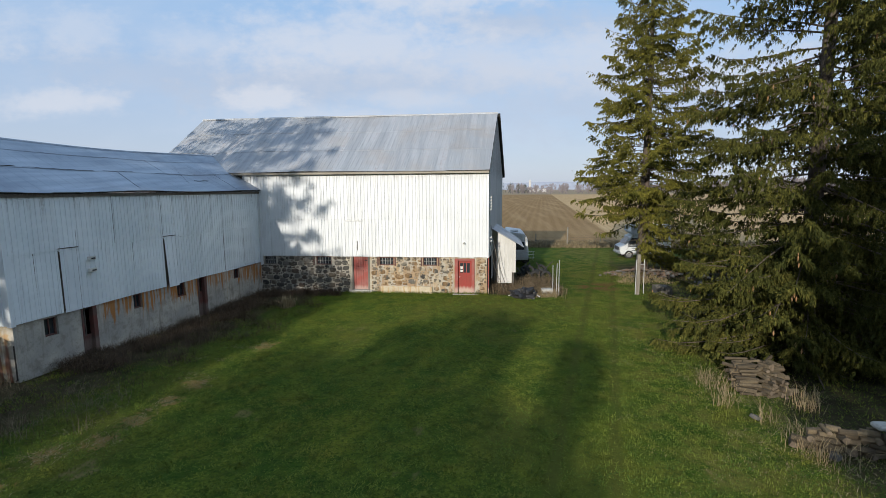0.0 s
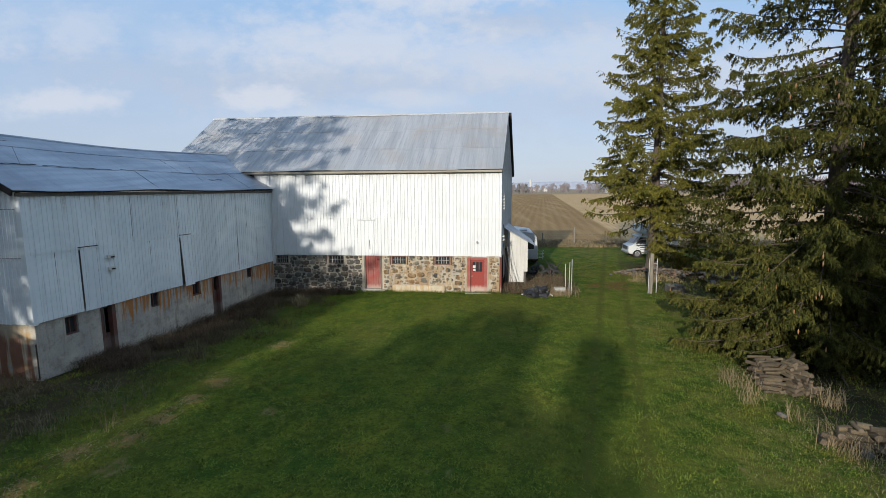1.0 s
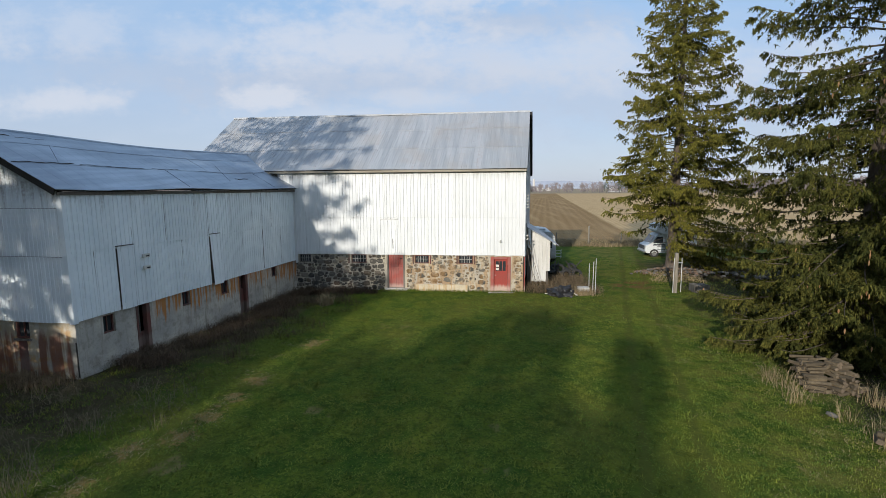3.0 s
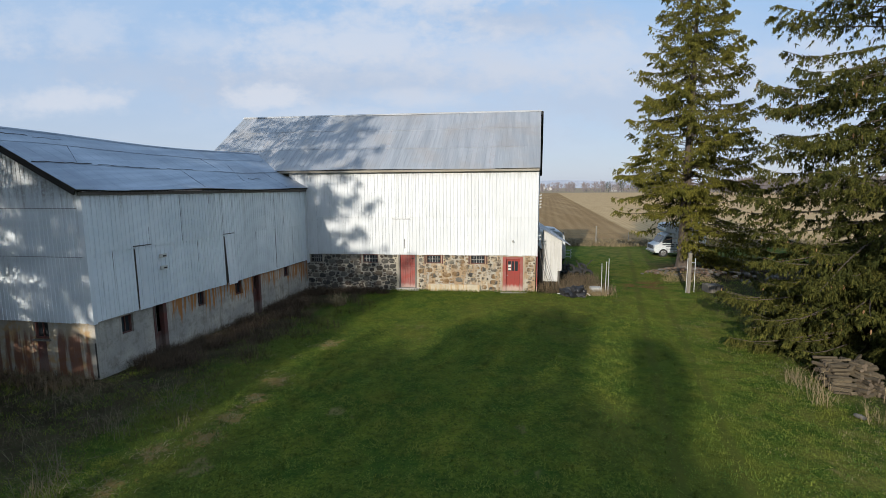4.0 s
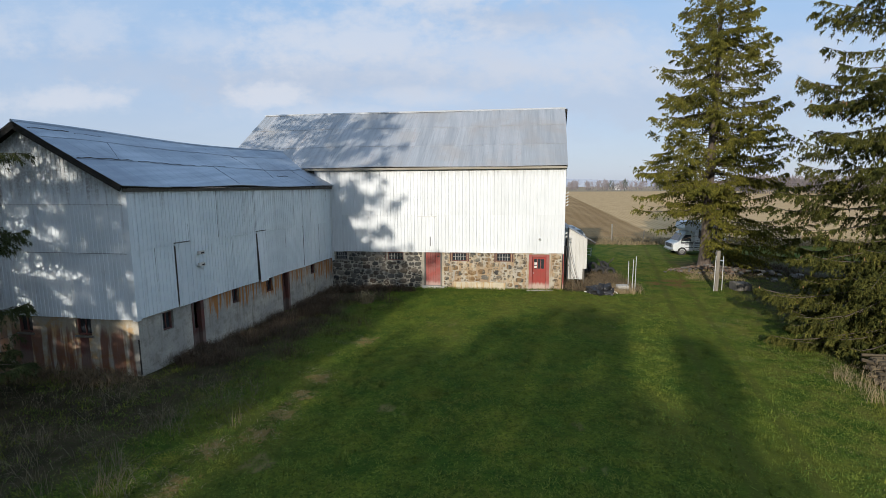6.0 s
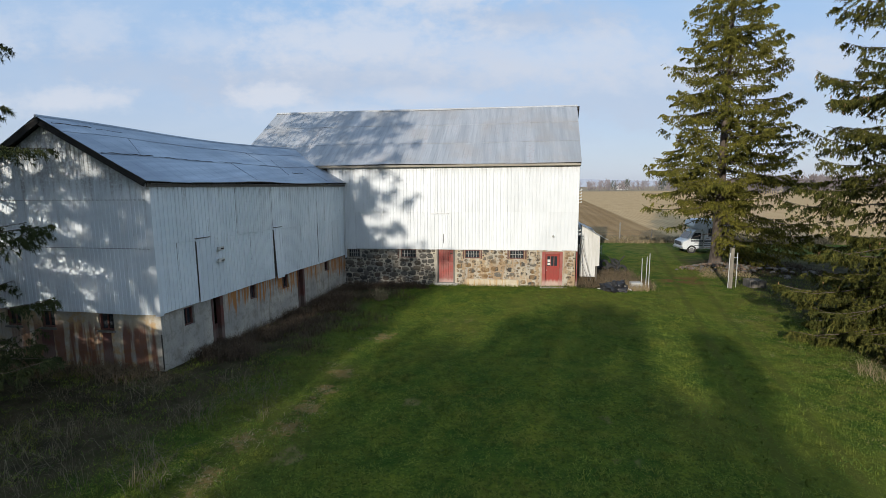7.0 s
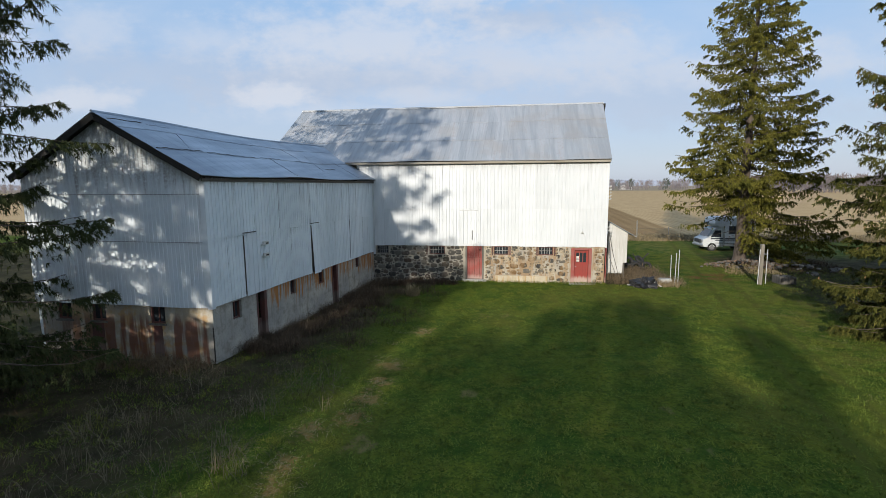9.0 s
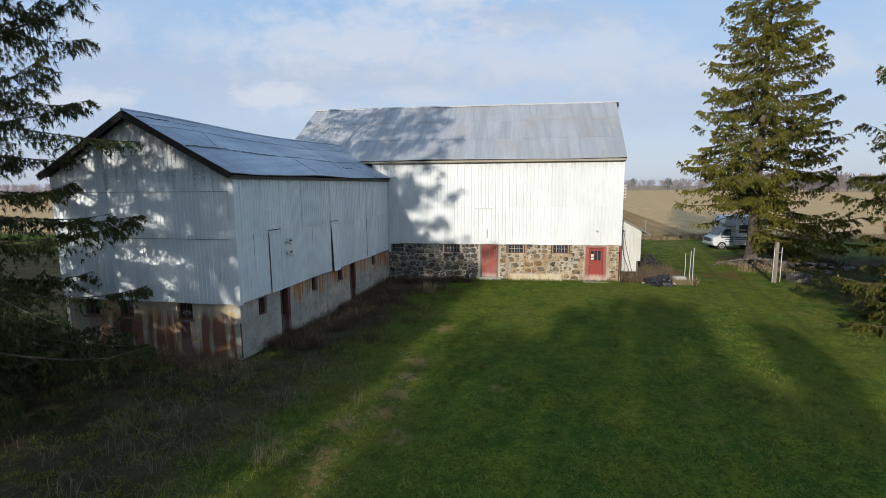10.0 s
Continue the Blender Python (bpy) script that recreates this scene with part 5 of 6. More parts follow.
        p = at(inner + (1 - inner) * rng.random(m) ** 0.7)
        d = np.stack([np.full(m, ca), np.full(m, sa), np.full(m, 0.1)], -1) * 0.8 + rng.normal(0, 0.5, (m, 3))
        spray(p, d, rng.uniform(0.12, 0.28, m) * size, width * rng.uniform(0.7, 1.3, m))
        if cones and 0.08 < q < 0.75 and rng.random() < 0.5:
            for s1 in rng.uniform(0.72, 1.0, cones):
                cone_pts.append(at(s1) + rng.normal(0, 0.12, 3) + np.array([0, 0, -0.15]))
    for i in range(int(bare)):
        a, z = rng.random() * math.tau, rng.uniform(0.8, clear + 2.0)
        L = rng.uniform(0.8, 2.6)
        tube(limbs, [(x + math.cos(a) * trunk_r * 0.8, y + math.sin(a) * trunk_r * 0.8, base + z), (x + math.cos(a) * L * 0.6, y + math.sin(a) * L * 0.6, base + z - 0.1), (x + math.cos(a + 0.2) * L, y + math.sin(a + 0.2) * L, base + z - 0.4)], [0.025, 0.016, 0.005], 4, False)
    part("trunk", limbs, BARK, tree, "grey-brown trunk with its drooping limbs", smooth=True)
    tris = np.concatenate(flakes)
    if gaps:
        c = tris.mean(1)
        up = c[:, 2] - base
        c = c - np.outer(c @ np.array(SUN), np.array(SUN)) * (1 - 1 / deep)   # deep stretches the gaps along the sun, so light dapples through
        tris = tris[0.65 * blots(c, blot, seed) + 0.35 * blots(c, blot * 0.45, seed + 1) > gaps + rise * np.clip((up - 0.45 * height) / (0.5 * height), 0, 1)]
    crown = hang(new("crown", quads_mesh("crown", tris, mat, 3)), tree)
    tagged(crown, "olive green hanging needle sprays")
    if cone_pts:
        bm = bmesh.new()
        for p in cone_pts:
            tube(bm, [tuple(p), tuple(p + np.array([0, 0, -0.07])), tuple(p + np.array([0, 0, -0.15]))], [0.012, 0.026, 0.008], 5)
        tagged(part("cone_cluster", bm, CONES, tree, "brown hanging cones"), kind="stuff")
    return tree


TALL = "tall old spruce with drooping olive-green branches beside the gateway"
spruce("spruce_tree", TALL, 11.5, 7.8, 25.5, 6.2, 0.9, 11, 440, NEEDLES, 0.46, 0.021, 0.19, 5, 7, 4, trunk_r=0.38, full=0.92, bare=10, tuck=5.6, low=(3.7, -0.5), gaps=0.40, blot=0.7, inner=0.12, seen=21.5)
spruce("spruce_tree", "broad spruce with low drooping branches and brown cones", 11.9, -9.1, 25.0, 5.6, 0.5, 23, 410, NEEDLES_HALF_SHADE, 0.45, 0.0165, 0.18, 5, 7, 4, cones=3, trunk_r=0.34, full=0.8, bare=14, lowness=2.0, gaps=0.31, blot=0.6, inner=0.10, skirt=(4.2, 0.86), seen=14.5)
spruce("spruce_tree", "dark spruce standing close behind the woodpiles", 18.2, -6.0, 24.0, 5.2, 0.8, 31, 230, NEEDLES_SHADED, 0.9, 0.035, 0.25, 4, 3, 2, cones=1, trunk_r=0.35, full=0.75, gaps=0.30, blot=0.9, seen=15.0)
spruce("spruce_tree", "dark spruce whose drooping branches hang before the wing's gable", -20.9, -17.9, 24.0, 7.0, 0.8, 47, 210, NEEDLES_SHADED, 0.52, 0.0135, 0.18, 5, 6, 3, trunk_r=0.30, full=0.5, lowness=1.4, gaps=0.33, blot=0.55, inner=0.2, skirt=(7.0, 0.88), seen=13.0, spread=(0.55, 0.96))
# unseen trees added behind the lawn, placed and sized to throw the long shadows
AX, RUN = math.tan(radians(AZ)), math.tan(radians(EL)) / math.cos(radians(AZ))
for u, y, tip, r, full, sd in ((-2.4, -66, -9.0, 1.9, 0.4, 5), (-0.4, -70, -4.5, 2.0, 0.4, 6), (1.6, -72, -2.2, 2.2, 0.35, 7), (3.4, -69, -3.2, 1.8, 0.35, 8), (5.0, -66, -12.5, 1.7, 0.35, 20), (7.0, -60, -6.0, 2.0, 0.85, 9), (-8.4, -56, 3.0, 3.0, 0.4, 16), (-6.9, -62, -9.0, 1.1, 0.4, 21), (14.8, -52, 15.0, 2.2, 0.5, 12), (16.8, -54, 20.0, 2.4, 0.5, 15), (18.6, -50, 20.0, 3.2, 0.5, 13), (22.5, -50, 10.0, 3.4, 0.5, 14)):
    spruce("spruce_tree", "unseen spruce added behind the lawn to cast its shadow", u + AX * y, y, (tip - y) * RUN, r, 0.6, sd, 140, NEEDLES_SHADED, 2.0, 0.10, 0.3, 3, 2, 2, trunk_r=0.3, full=full)
spruce("spruce_tree", "thin unseen spruce added behind the lawn for half shade", -4.3 - 64 * AX, -64, 57 * RUN, 1.7, 0.6, 18, 70, NEEDLES_SHADED, 2.0, 0.08, 0.4, 3, 2, 1, trunk_r=0.2, full=0.5)
# two more unseen trees, added with sun-aligned gaps to dapple the walls
spruce("spruce_tree", "big unseen open-branched spruce added so its shadow dapples the barn", -12.3 - 40 * AX, -40, 28.5, 9.8, 0.6, 10, 260, NEEDLES_SHADED, 0.8, 0.05, 0.22, 4, 2, 2, trunk_r=0.4, full=0.95, gaps=0.436, blot=0.50, lowness=1.0, deep=7.0, inner=0.02, rise=0.06)
spruce("spruce_tree", "unseen open-branched spruce added behind the lawn to dapple the roof", -21.5 - 40 * AX, -40, 22.5, 3.6, 0.6, 19, 160, NEEDLES_SHADED, 0.8, 0.05, 0.22, 4, 2, 2, trunk_r=0.35, full=0.7, gaps=0.448, blot=0.50, lowness=1.0, deep=7.0, inner=0.02)


# ---------------------------------------------------------------- gateway, posts, piles
def post(name, x, y, z1, r, mat, label, group, sides=8, lean=(0, 0)):
    bm = bmesh.new()
    z0 = gz(x, y)
    tube(bm, [(x, y, z0 - 0.25), (x + lean[0] * 0.5, y + lean[1] * 0.5, (z0 + z1) / 2), (x + lean[0], y + lean[1], z1), (x + lean[0], y + lean[1], z1 + r * 0.5)], [r, r, r, r * 0.5], sides)
    return single(name, bm, mat, label, "post", group)


PIPE = "pale galvanised pipe standing upright at the gateway"
for x, y, z, lean in ((4.72, 0.0, 2.0, 0.0), (4.60, 0.12, 1.80, 0.02), (4.44, 0.35, 1.66, -0.02), (8.86, 0.0, 2.08, 0.01), (9.34, 0.15, 2.06, -0.02)):
    post("gate_pipe", x, y, z, 0.021, GALV, PIPE, "gateway pipes", lean=(lean, 0))
bm = bmesh.new()
z0 = gz(9.0, 0.05)
slab(bm, 8.90, 9.08, -0.04, 0.14, z0 - 0.3, 2.36, 0.02)
single("gate_post", bm, POST_WOOD, "square bleached wooden post beside the track", "post")
bm = bmesh.new()
tube(bm, [(9.05, 0.08, 1.82), (9.35, 0.14, 1.80)], 0.02, 6)
single("gate_brace", bm, GALV, "short pipe brace between post and pipe", "brace")
post("field_post", 8.65, 23.0, 1.95, 0.085, POST_WOOD, "lone bleached wooden post at the edge of the field", "field posts")
for i, x in enumerate((-4.0, 2.8, 5.6, 12.4, 16.5, 21.0, 26.0)):
    post("fence_post", x, 25.0 + 0.1 * math.sin(x), 1.15, 0.05, OLD_WOOD, "short grey fence post in dry grass", "field posts")
for k, z in enumerate((0.45, 0.75, 1.0)):
    bm = bmesh.new()
    tube(bm, [(x, 25.0, z + 0.02 * math.sin(x)) for x in range(-5, 28, 3)], 0.006, 4)
    single("fence_wire", bm, DARK_METAL, "thin rusty wire of the field fence", "wire", "fence wires")

# slatted crate with rubble, and a cement block
crate = thing("slatted_crate", (9.95, 0.5, gz(9.95, 0.5)), "grey slatted wooden crate holding broken stone", "crate")
zc = gz(9.95, 0.5)
for i in range(9):
    bm = bmesh.new()
    slab(bm, 9.42 + i * 0.125, 9.52 + i * 0.125, 0.0, 0.025, zc, zc + 0.46 + random.uniform(-0.02, 0.02), 0.004)
    part("slat", bm, OLD_WOOD, crate)
for x in (9.42, 10.52):
    bm = bmesh.new()
    slab(bm, x - 0.02, x + 0.01, 0.03, 0.8, zc, zc + 0.44, 0.004)
    part("side_board", bm, OLD_WOOD, crate)
bm = bmesh.new()
slab(bm, 9.42, 10.52, 0.8, 0.83, zc, zc + 0.44)
part("back_board", bm, OLD_WOOD, crate)
bm = bmesh.new()
slab(bm, 9.44, 10.50, 0.03, 0.79, zc + 0.02, zc + 0.2)
part("filling", bm, GREY_STONE, crate)
bm = bmesh.new()
slab(bm, 3.78, 4.42, 0.0, 0.5, gz(4.1, 0.2) - 0.05, gz(4.1, 0.2) + 0.34, 0.04)
single("cement_block", bm, CEMENT, "pale broken cement block in dry weeds by the gateway", "block")


def rock_mesh(seed, mat=None):
    r = random.Random(seed)
    bm = bmesh.new()
    bmesh.ops.create_icosphere(bm, subdivisions=1, radius=0.5)
    for v in bm.verts:
        v.co *= r.uniform(0.72, 1.12)
    for v in bm.verts:
        v.co.x = max(-0.42, min(0.42, v.co.x))
        v.co.z = max(-0.36, min(0.36, v.co.z))
    return finish_mesh("rock", bm, mat or GREY_STONE)


ROCKS = [rock_mesh(i) for i in range(6)]
PALE_ROCK = plain("pale_lime_rock", (0.27, 0.20, 0.14), (0.16, 0.10, 0.068), 3.0, 0.95, fine=22, bump=0.6, dist=0.03, per_object=0.6)
PALE = [rock_mesh(40 + i, PALE_ROCK) for i in range(6)]


def put_rock(name, me, x, y, z, s, parent=None):
    ob = new(name, me)
    m = Matrix.LocRotScale((x, y, z), Euler((random.uniform(-0.4, 0.4), random.uniform(-0.4, 0.4), random.uniform(0, 6.28))), (s * random.uniform(0.8, 1.4), s * random.uniform(0.8, 1.1), s * random.uniform(0.5, 0.9)))
    if parent is None:
        ob.matrix_basis = m
    else:
        hang(ob, parent)
        ob.matrix_basis = m
    return ob


for i in range(9):
    put_rock("rock", ROCKS[i % 6], 9.55 + i * 0.11, 0.2 + 0.4 * random.random(), zc + 0.42, 0.28, crate)

crate.location.x += 0.45
crate.scale = (0.72, 1.0, 0.9)
heap = thing("rubble_heap", (10.9, 6.4, 0.1), "low heap of pale reddish rubble at the big spruce's foot", "rubble")
for i in range(240):
    a, r = random.random() * 6.28, random.random() ** 0.8
    x, y = 11.0 + 2.7 * r * math.cos(a) + 0.3 * math.sin(3 * a), 5.9 + 1.25 * r * math.sin(a) + 0.3 * math.cos(2 * a)
    put_rock("rock", (PALE if i % 5 < 3 else ROCKS)[i % 6], x, y, gz(x, y) + 0.05 + 0.42 * (1 - r), random.uniform(0.07, 0.29), heap)
heap2 = thing("rubble_heap", (13.6, 6.2, 0.1), "scattered grey stones and branches under the spruces", "rubble")
for i in range(40):
    a, r = random.random() * 6.28, math.sqrt(random.random())
    x, y = 14.0 + 2.2 * r * math.cos(a), 5.2 + 2.4 * r * math.sin(a)
    put_rock("rock", ROCKS[i % 6], x, y, gz(x, y) + 0.05 + 0.2 * (1 - r), random.uniform(0.16, 0.45), heap2)


def tyre(name, x, y, z, r, wid, tilt, parent):
    bm = bmesh.new()
    k, mm = 20, 8
    rows = [[bm.verts.new(((r - wid * 0.5 + wid * 0.5 * math.cos(j * math.tau / mm)) * math.cos(i * math.tau / k), (r - wid * 0.5 + wid * 0.5 * math.cos(j * math.tau / mm)) * math.sin(i * math.tau / k), wid * 0.5 * math.sin(j * math.tau / mm))) for j in range(mm)] for i in range(k)]
    for i in range(k):
        for j in range(mm):
            bm.faces.new((rows[i][j], rows[(i + 1) % k][j], rows[(i + 1) % k][(j + 1) % mm], rows[i][(j + 1) % mm]))
    bmesh.ops.transform(bm, matrix=pose(x, y, z, *tilt), verts=bm.verts)
    bmesh.ops.recalc_face_normals(bm, faces=bm.faces)
    return part(name, bm, RUBBER, parent, "", True)


scrap = thing("tyre_pile", (2.85, -0.6, 0), "small pile of black tyres and crumpled black sheet in the grass", "pile")
tyre("tyre", 2.42, -0.70, 0.13, 0.34, 0.2, (14, 6, 20), scrap)
tyre("tyre", 2.75, -0.45, 0.20, 0.34, 0.2, (25, 10, 0), scrap)
tyre("tyre", 3.15, -0.6, 0.12, 0.32, 0.2, (8, -14, 0), scrap)
bm = bmesh.new()
bmesh.ops.create_icosphere(bm, subdivisions=4, radius=1.0)
for v in bm.verts:
    q = noise.noise(v.co * 1.8) * 0.6 + noise.noise(v.co * 5.0) * 0.3
    v.co = Vector((v.co.x * 0.66 * (1 + q), v.co.y * 0.52 * (1 + q), v.co.z * 0.42 * (1 + 1.2 * q)))
bmesh.ops.translate(bm, vec=(2.80, -0.55, 0.10), verts=bm.verts)
part("crumpled_sheet", bm, BLACK_SHEET, scrap, "crumpled black plastic sheet")
for x0, y0, z0, x1, y1, z1 in ((3.25, -0.55, 0.30, 3.62, -0.75, 0.06), (1.9, -0.4, 0.06, 2.2, -0.5, 0.08)):
    bm = bmesh.new()
    tube(bm, [(x0, y0, z0), (x1, y1, z1)], 0.026, 4)
    part("board", bm, WHITE_BOARD, scrap, "pale broken board")

junk = thing("scrap_heap", (3.6, 6.4, 0), "dark heap of old machinery parts and tyres behind the lean-to", "scrap")
for i in range(7):
    tyre("tyre", 3.0 + 0.28 * i + 0.1 * math.sin(i * 3), 6.0 + 0.8 * math.sin(i * 1.7), 0.15 + 0.14 * (i % 3), 0.36, 0.2, (30 * (i % 4), 15 * (i % 3), 0), junk)
for i in range(9):
    bm = bmesh.new()
    a = random.random() * 3.1
    x, y = 3.6 + random.uniform(-0.9, 0.9), 6.5 + random.uniform(-1, 1)
    tube(bm, [(x, y, 0.1), (x + 0.9 * math.cos(a), y + 0.9 * math.sin(a), random.uniform(0.4, 0.9))], 0.04, 5)
    part("iron_bar", bm, DARK_METAL, junk)


# firewood
def log(parent, c, d, length, r, seed, sides=7):
    rr = random.Random(seed)
    d = Vector(d).normalized()
    a = d.orthogonal().normalized()
    b = d.cross(a)
    bm = bmesh.new()
    prof = [rr.uniform(0.72, 1.15) * r for _ in range(sides)]
    ph = rr.random() * 6.28
    rings = []
    for t in (-0.5, -0.46, 0.46, 0.5):
        sc = 0.94 if abs(t) > 0.48 else 1.0
        rings.append([bm.verts.new(Vector(c) + d * (length * t) + (a * math.cos(ph + i * math.tau / sides) + b * math.sin(ph + i * math.tau / sides)) * prof[i] * sc) for i in range(sides)])
    for p, q in zip(rings, rings[1:]):
        for i in range(sides):
            bm.faces.new((p[i], p[(i + 1) % sides], q[(i + 1) % sides], q[i]))
    e = [bm.faces.new(rings[0][::-1]), bm.faces.new(rings[-1])]
    bmesh.ops.recalc_face_normals(bm, faces=bm.faces)
    me = finish_mesh("log", bm, TIMBER)
    me.materials.append(LOG_END)
    for f in me.polygons[-2:]:
        f.material_index = 1
    return hang(new("log", me), parent)


pile = thing("woodpile", (8.8, -12.1, gz(8.8, -12.1)), "slumped stack of grey-brown split firewood below the spruce", "woodpile")
k = 0
zb = gz(8.8, -12.2)
for row in range(8):
    for j in range(4):
        k += 1
        log(pile, (8.42 + 0.02 * row + random.uniform(-0.07, 0.07), -12.62 + 0.07 * row + j * 0.17, zb + 0.05 + row * 0.088 + 0.02 * j + random.uniform(-0.02, 0.02)), (1, -0.1 + random.uniform(-0.25, 0.25), random.uniform(-0.16, 0.12)), random.uniform(0.35, 0.62), random.uniform(0.045, 0.075), k, random.choice((4, 5, 6)))
for row in range(8):
    for j in range(6 - row // 2):
        k += 1
        turned = random.random() < 0.35
        log(pile, (8.78 + 0.05 * row + j * 0.145 + random.uniform(-0.04, 0.04), -12.60 + 0.09 * row + random.uniform(-0.12, 0.12), zb + 0.05 + row * 0.092 + random.uniform(-0.025, 0.025)), (1, random.uniform(-0.4, 0.4), random.uniform(-0.3, 0.3)) if turned else (0.2 + random.uniform(-0.35, 0.35), -1, random.uniform(-0.25, 0.15)), random.uniform(0.34, 0.5), random.uniform(0.05, 0.085), k, random.choice((4, 5, 6)))
for i in range(16):
    k += 1
    log(pile, (8.35 + random.uniform(-0.1, 1.15), -11.95 + random.uniform(-0.25, 0.35), zb + 0.55 + random.uniform(-0.2, 0.2)), (1, random.uniform(-0.9, 0.9), random.uniform(-0.35, 0.35)), random.uniform(0.35, 0.6), random.uniform(0.045, 0.08), k, 5)
pile2 = thing("woodpile", (9.6, -15.6, gz(9.6, -15.6)), "stack of weathered round logs with a pale slab on top", "woodpile")
zb = gz(9.6, -15.6)
for row in range(5):
    for j in range(12 - row):
        k += 1
        across = random.random() < 0.72
        log(pile2, (8.75 + 0.10 * row + j * 0.21 + random.uniform(-0.05, 0.05), -15.35 - j * 0.04 + random.uniform(-0.2, 0.2), zb + 0.06 + row * 0.13 + random.uniform(-0.02, 0.02)), (1, -0.35 + random.uniform(-0.3, 0.3), random.uniform(-0.12, 0.12)) if across else (-0.3 + random.uniform(-0.3, 0.3), -1, random.uniform(-0.15, 0.15)), random.uniform(0.26, 0.48), random.uniform(0.055, 0.09), k, 8)
bm = bmesh.new()
slab(bm, 10.05, 10.40, -15.75, -15.45, zb + 0.70, zb + 0.82, 0.04)
part("stone_slab", bm, CEMENT, pile2, "pale stone slab")
pile2.location.x -= 0.7
pile2.location.y -= 0.2
for i, (x, y, s) in enumerate(((7.84, -14.1, 0.30), (8.45, -15.5, 0.34), (8.6, -15.85, 0.34))):
    tagged(put_rock("field_rock", ROCKS[i], x, y, gz(x, y) + 0.04, s), "weathered grey rock half sunk in the grass", "rock", "rocks by the woodpiles")


# ---------------------------------------------------------------- weeds, grass and brush
def stalks(name, label, xy, h, width, lean, mat, rng, category="weeds", foot=0.02, straight=False):
    """Bent blades, one for each place, as one mass."""
    m = len(xy)
    z = np.array([gz(a, b) for a, b in xy]) - foot
    p = np.concatenate([xy, z[:, None]], 1)
    az = rng.random(m) * math.tau
    ln = h * np.abs(rng.normal(lean, lean * 0.5, m))
    d = np.stack([np.cos(az), np.sin(az)], -1)
    wd = np.stack([-d[:, 1], d[:, 0], np.zeros(m)], -1) * (width * rng.uniform(0.6, 1.3, m))[:, None]
    mid, tip = p.copy(), p.copy()
    mid[:, :2] += d * (ln * 0.35)[:, None]
    mid[:, 2] += h * 0.6
    tip[:, :2] += d * ln[:, None]
    tip[:, 2] += h * np.clip(1 - (ln / h) * 0.3, 0.4, 1)
    if straight:
        return tagged(new(name, quads_mesh(name, np.stack([p - wd, p + wd, tip], 1), mat, 3)), label, category, kind="stuff")
    pts = np.concatenate([np.stack([p - wd, p + wd, mid + wd * 0.8, mid - wd * 0.8], 1), np.stack([mid - wd * 0.8, mid + wd * 0.8, tip + wd * 0.12, tip - wd * 0.12], 1)])
    return tagged(new(name, quads_mesh(name, pts, mat, 4)), label, category, kind="stuff")


rng = np.random.default_rng(77)


def clumps(centres, per, spread):
    out = [np.asarray(c)[None, :] + rng.normal(0, spread, (per, 2)) for c in centres]
    return np.concatenate(out)


def scatter(n, x0, x1, y0, y1):
    return np.stack([rng.uniform(x0, x1, n), rng.uniform(y0, y1, n)], -1)


def patches(xy, size, seed):
    """Smooth random values between 0 and 1 over the plan, in blots of the given size."""
    g = np.random.default_rng(seed).random((97, 89))
    q = xy / size
    i = np.floor(q).astype(int)
    f = q - i
    f = f * f * (3 - 2 * f)
    a, b = i[:, 0], i[:, 1]
    v = lambda da, db: g[(a + da) % 97, (b + db) % 89]
    return (v(0, 0) * (1 - f[:, 0]) + v(1, 0) * f[:, 0]) * (1 - f[:, 1]) + (v(0, 1) * (1 - f[:, 0]) + v(1, 1) * f[:, 0]) * f[:, 1]


# short turf over the lawn, in clumps, thicker near the camera
turf = np.concatenate([scatter(235000, -13.5, 10.5, -20.5, -9.0), scatter(120000, -13.0, 10.0, -9.0, -0.2), scatter(20000, 3.5, 10.0, -0.2, 14.0)])
edge = rng.normal(0, 0.5, len(turf))
keep = (turf[:, 0] - 0.12 * turf[:, 1] + edge > -9.8) & (turf[:, 0] - 0.06 * turf[:, 1] + edge < 9.6)
tr = np.abs(turf[:, 0] - 0.236 * turf[:, 1] - 6.35 - 0.66)
lush = 0.55 * patches(turf, 0.33, 1) + 0.45 * patches(turf, 0.14, 2)
keep &= rng.random(len(turf)) < 0.25 + 1.1 * lush
keep &= (np.abs(tr - 0.66) + rng.normal(0, 0.06, len(turf)) > 0.17) | (rng.random(len(turf)) < 0.45 * patches(turf, 0.6, 5))
for px, py, pr in ((-8.25, -8.75, 0.45), (-8.65, -12.5, 0.42), (-8.75, -13.9, 0.34), (-8.75, -15.1, 0.3), (-8.85, -16.2, 0.38), (-9.7, -17.0, 0.34), (-9.65, -18.4, 0.3)):
    keep &= (np.hypot(turf[:, 0] - px, turf[:, 1] - py) > pr * (0.1 + 1.8 * patches(turf, 0.22, 6))) | (rng.random(len(turf)) < 0.25)
turf, lush = turf[keep], lush[keep]
stalks("lawn_grass", "short green autumn grass of the lawn", turf, (0.030 + 0.065 * lush ** 1.5) * rng.uniform(0.6, 1.3, len(turf)), 0.012, 1.3, GRASS, rng, "grass", foot=0.006, straight=True)
# dry blades among the green towards the woodpiles
t1 = scatter(26000, 4.2, 9.8, -20.0, -5.0)
t1 = t1[(patches(t1, 0.8, 12) + 0.10 * (t1[:, 0] - 7.0) + rng.normal(0, 0.08, len(t1))) > 0.58]
stalks("dry_turf", "dry yellowish blades in the lawn near the woodpiles", t1, rng.uniform(0.03, 0.09, len(t1)), 0.007, 1.0, DRY_GRASS, rng, "grass", straight=True)
# lusher tussocks
cs = scatter(520, -9.5, 8.0, -19.5, -1.5)
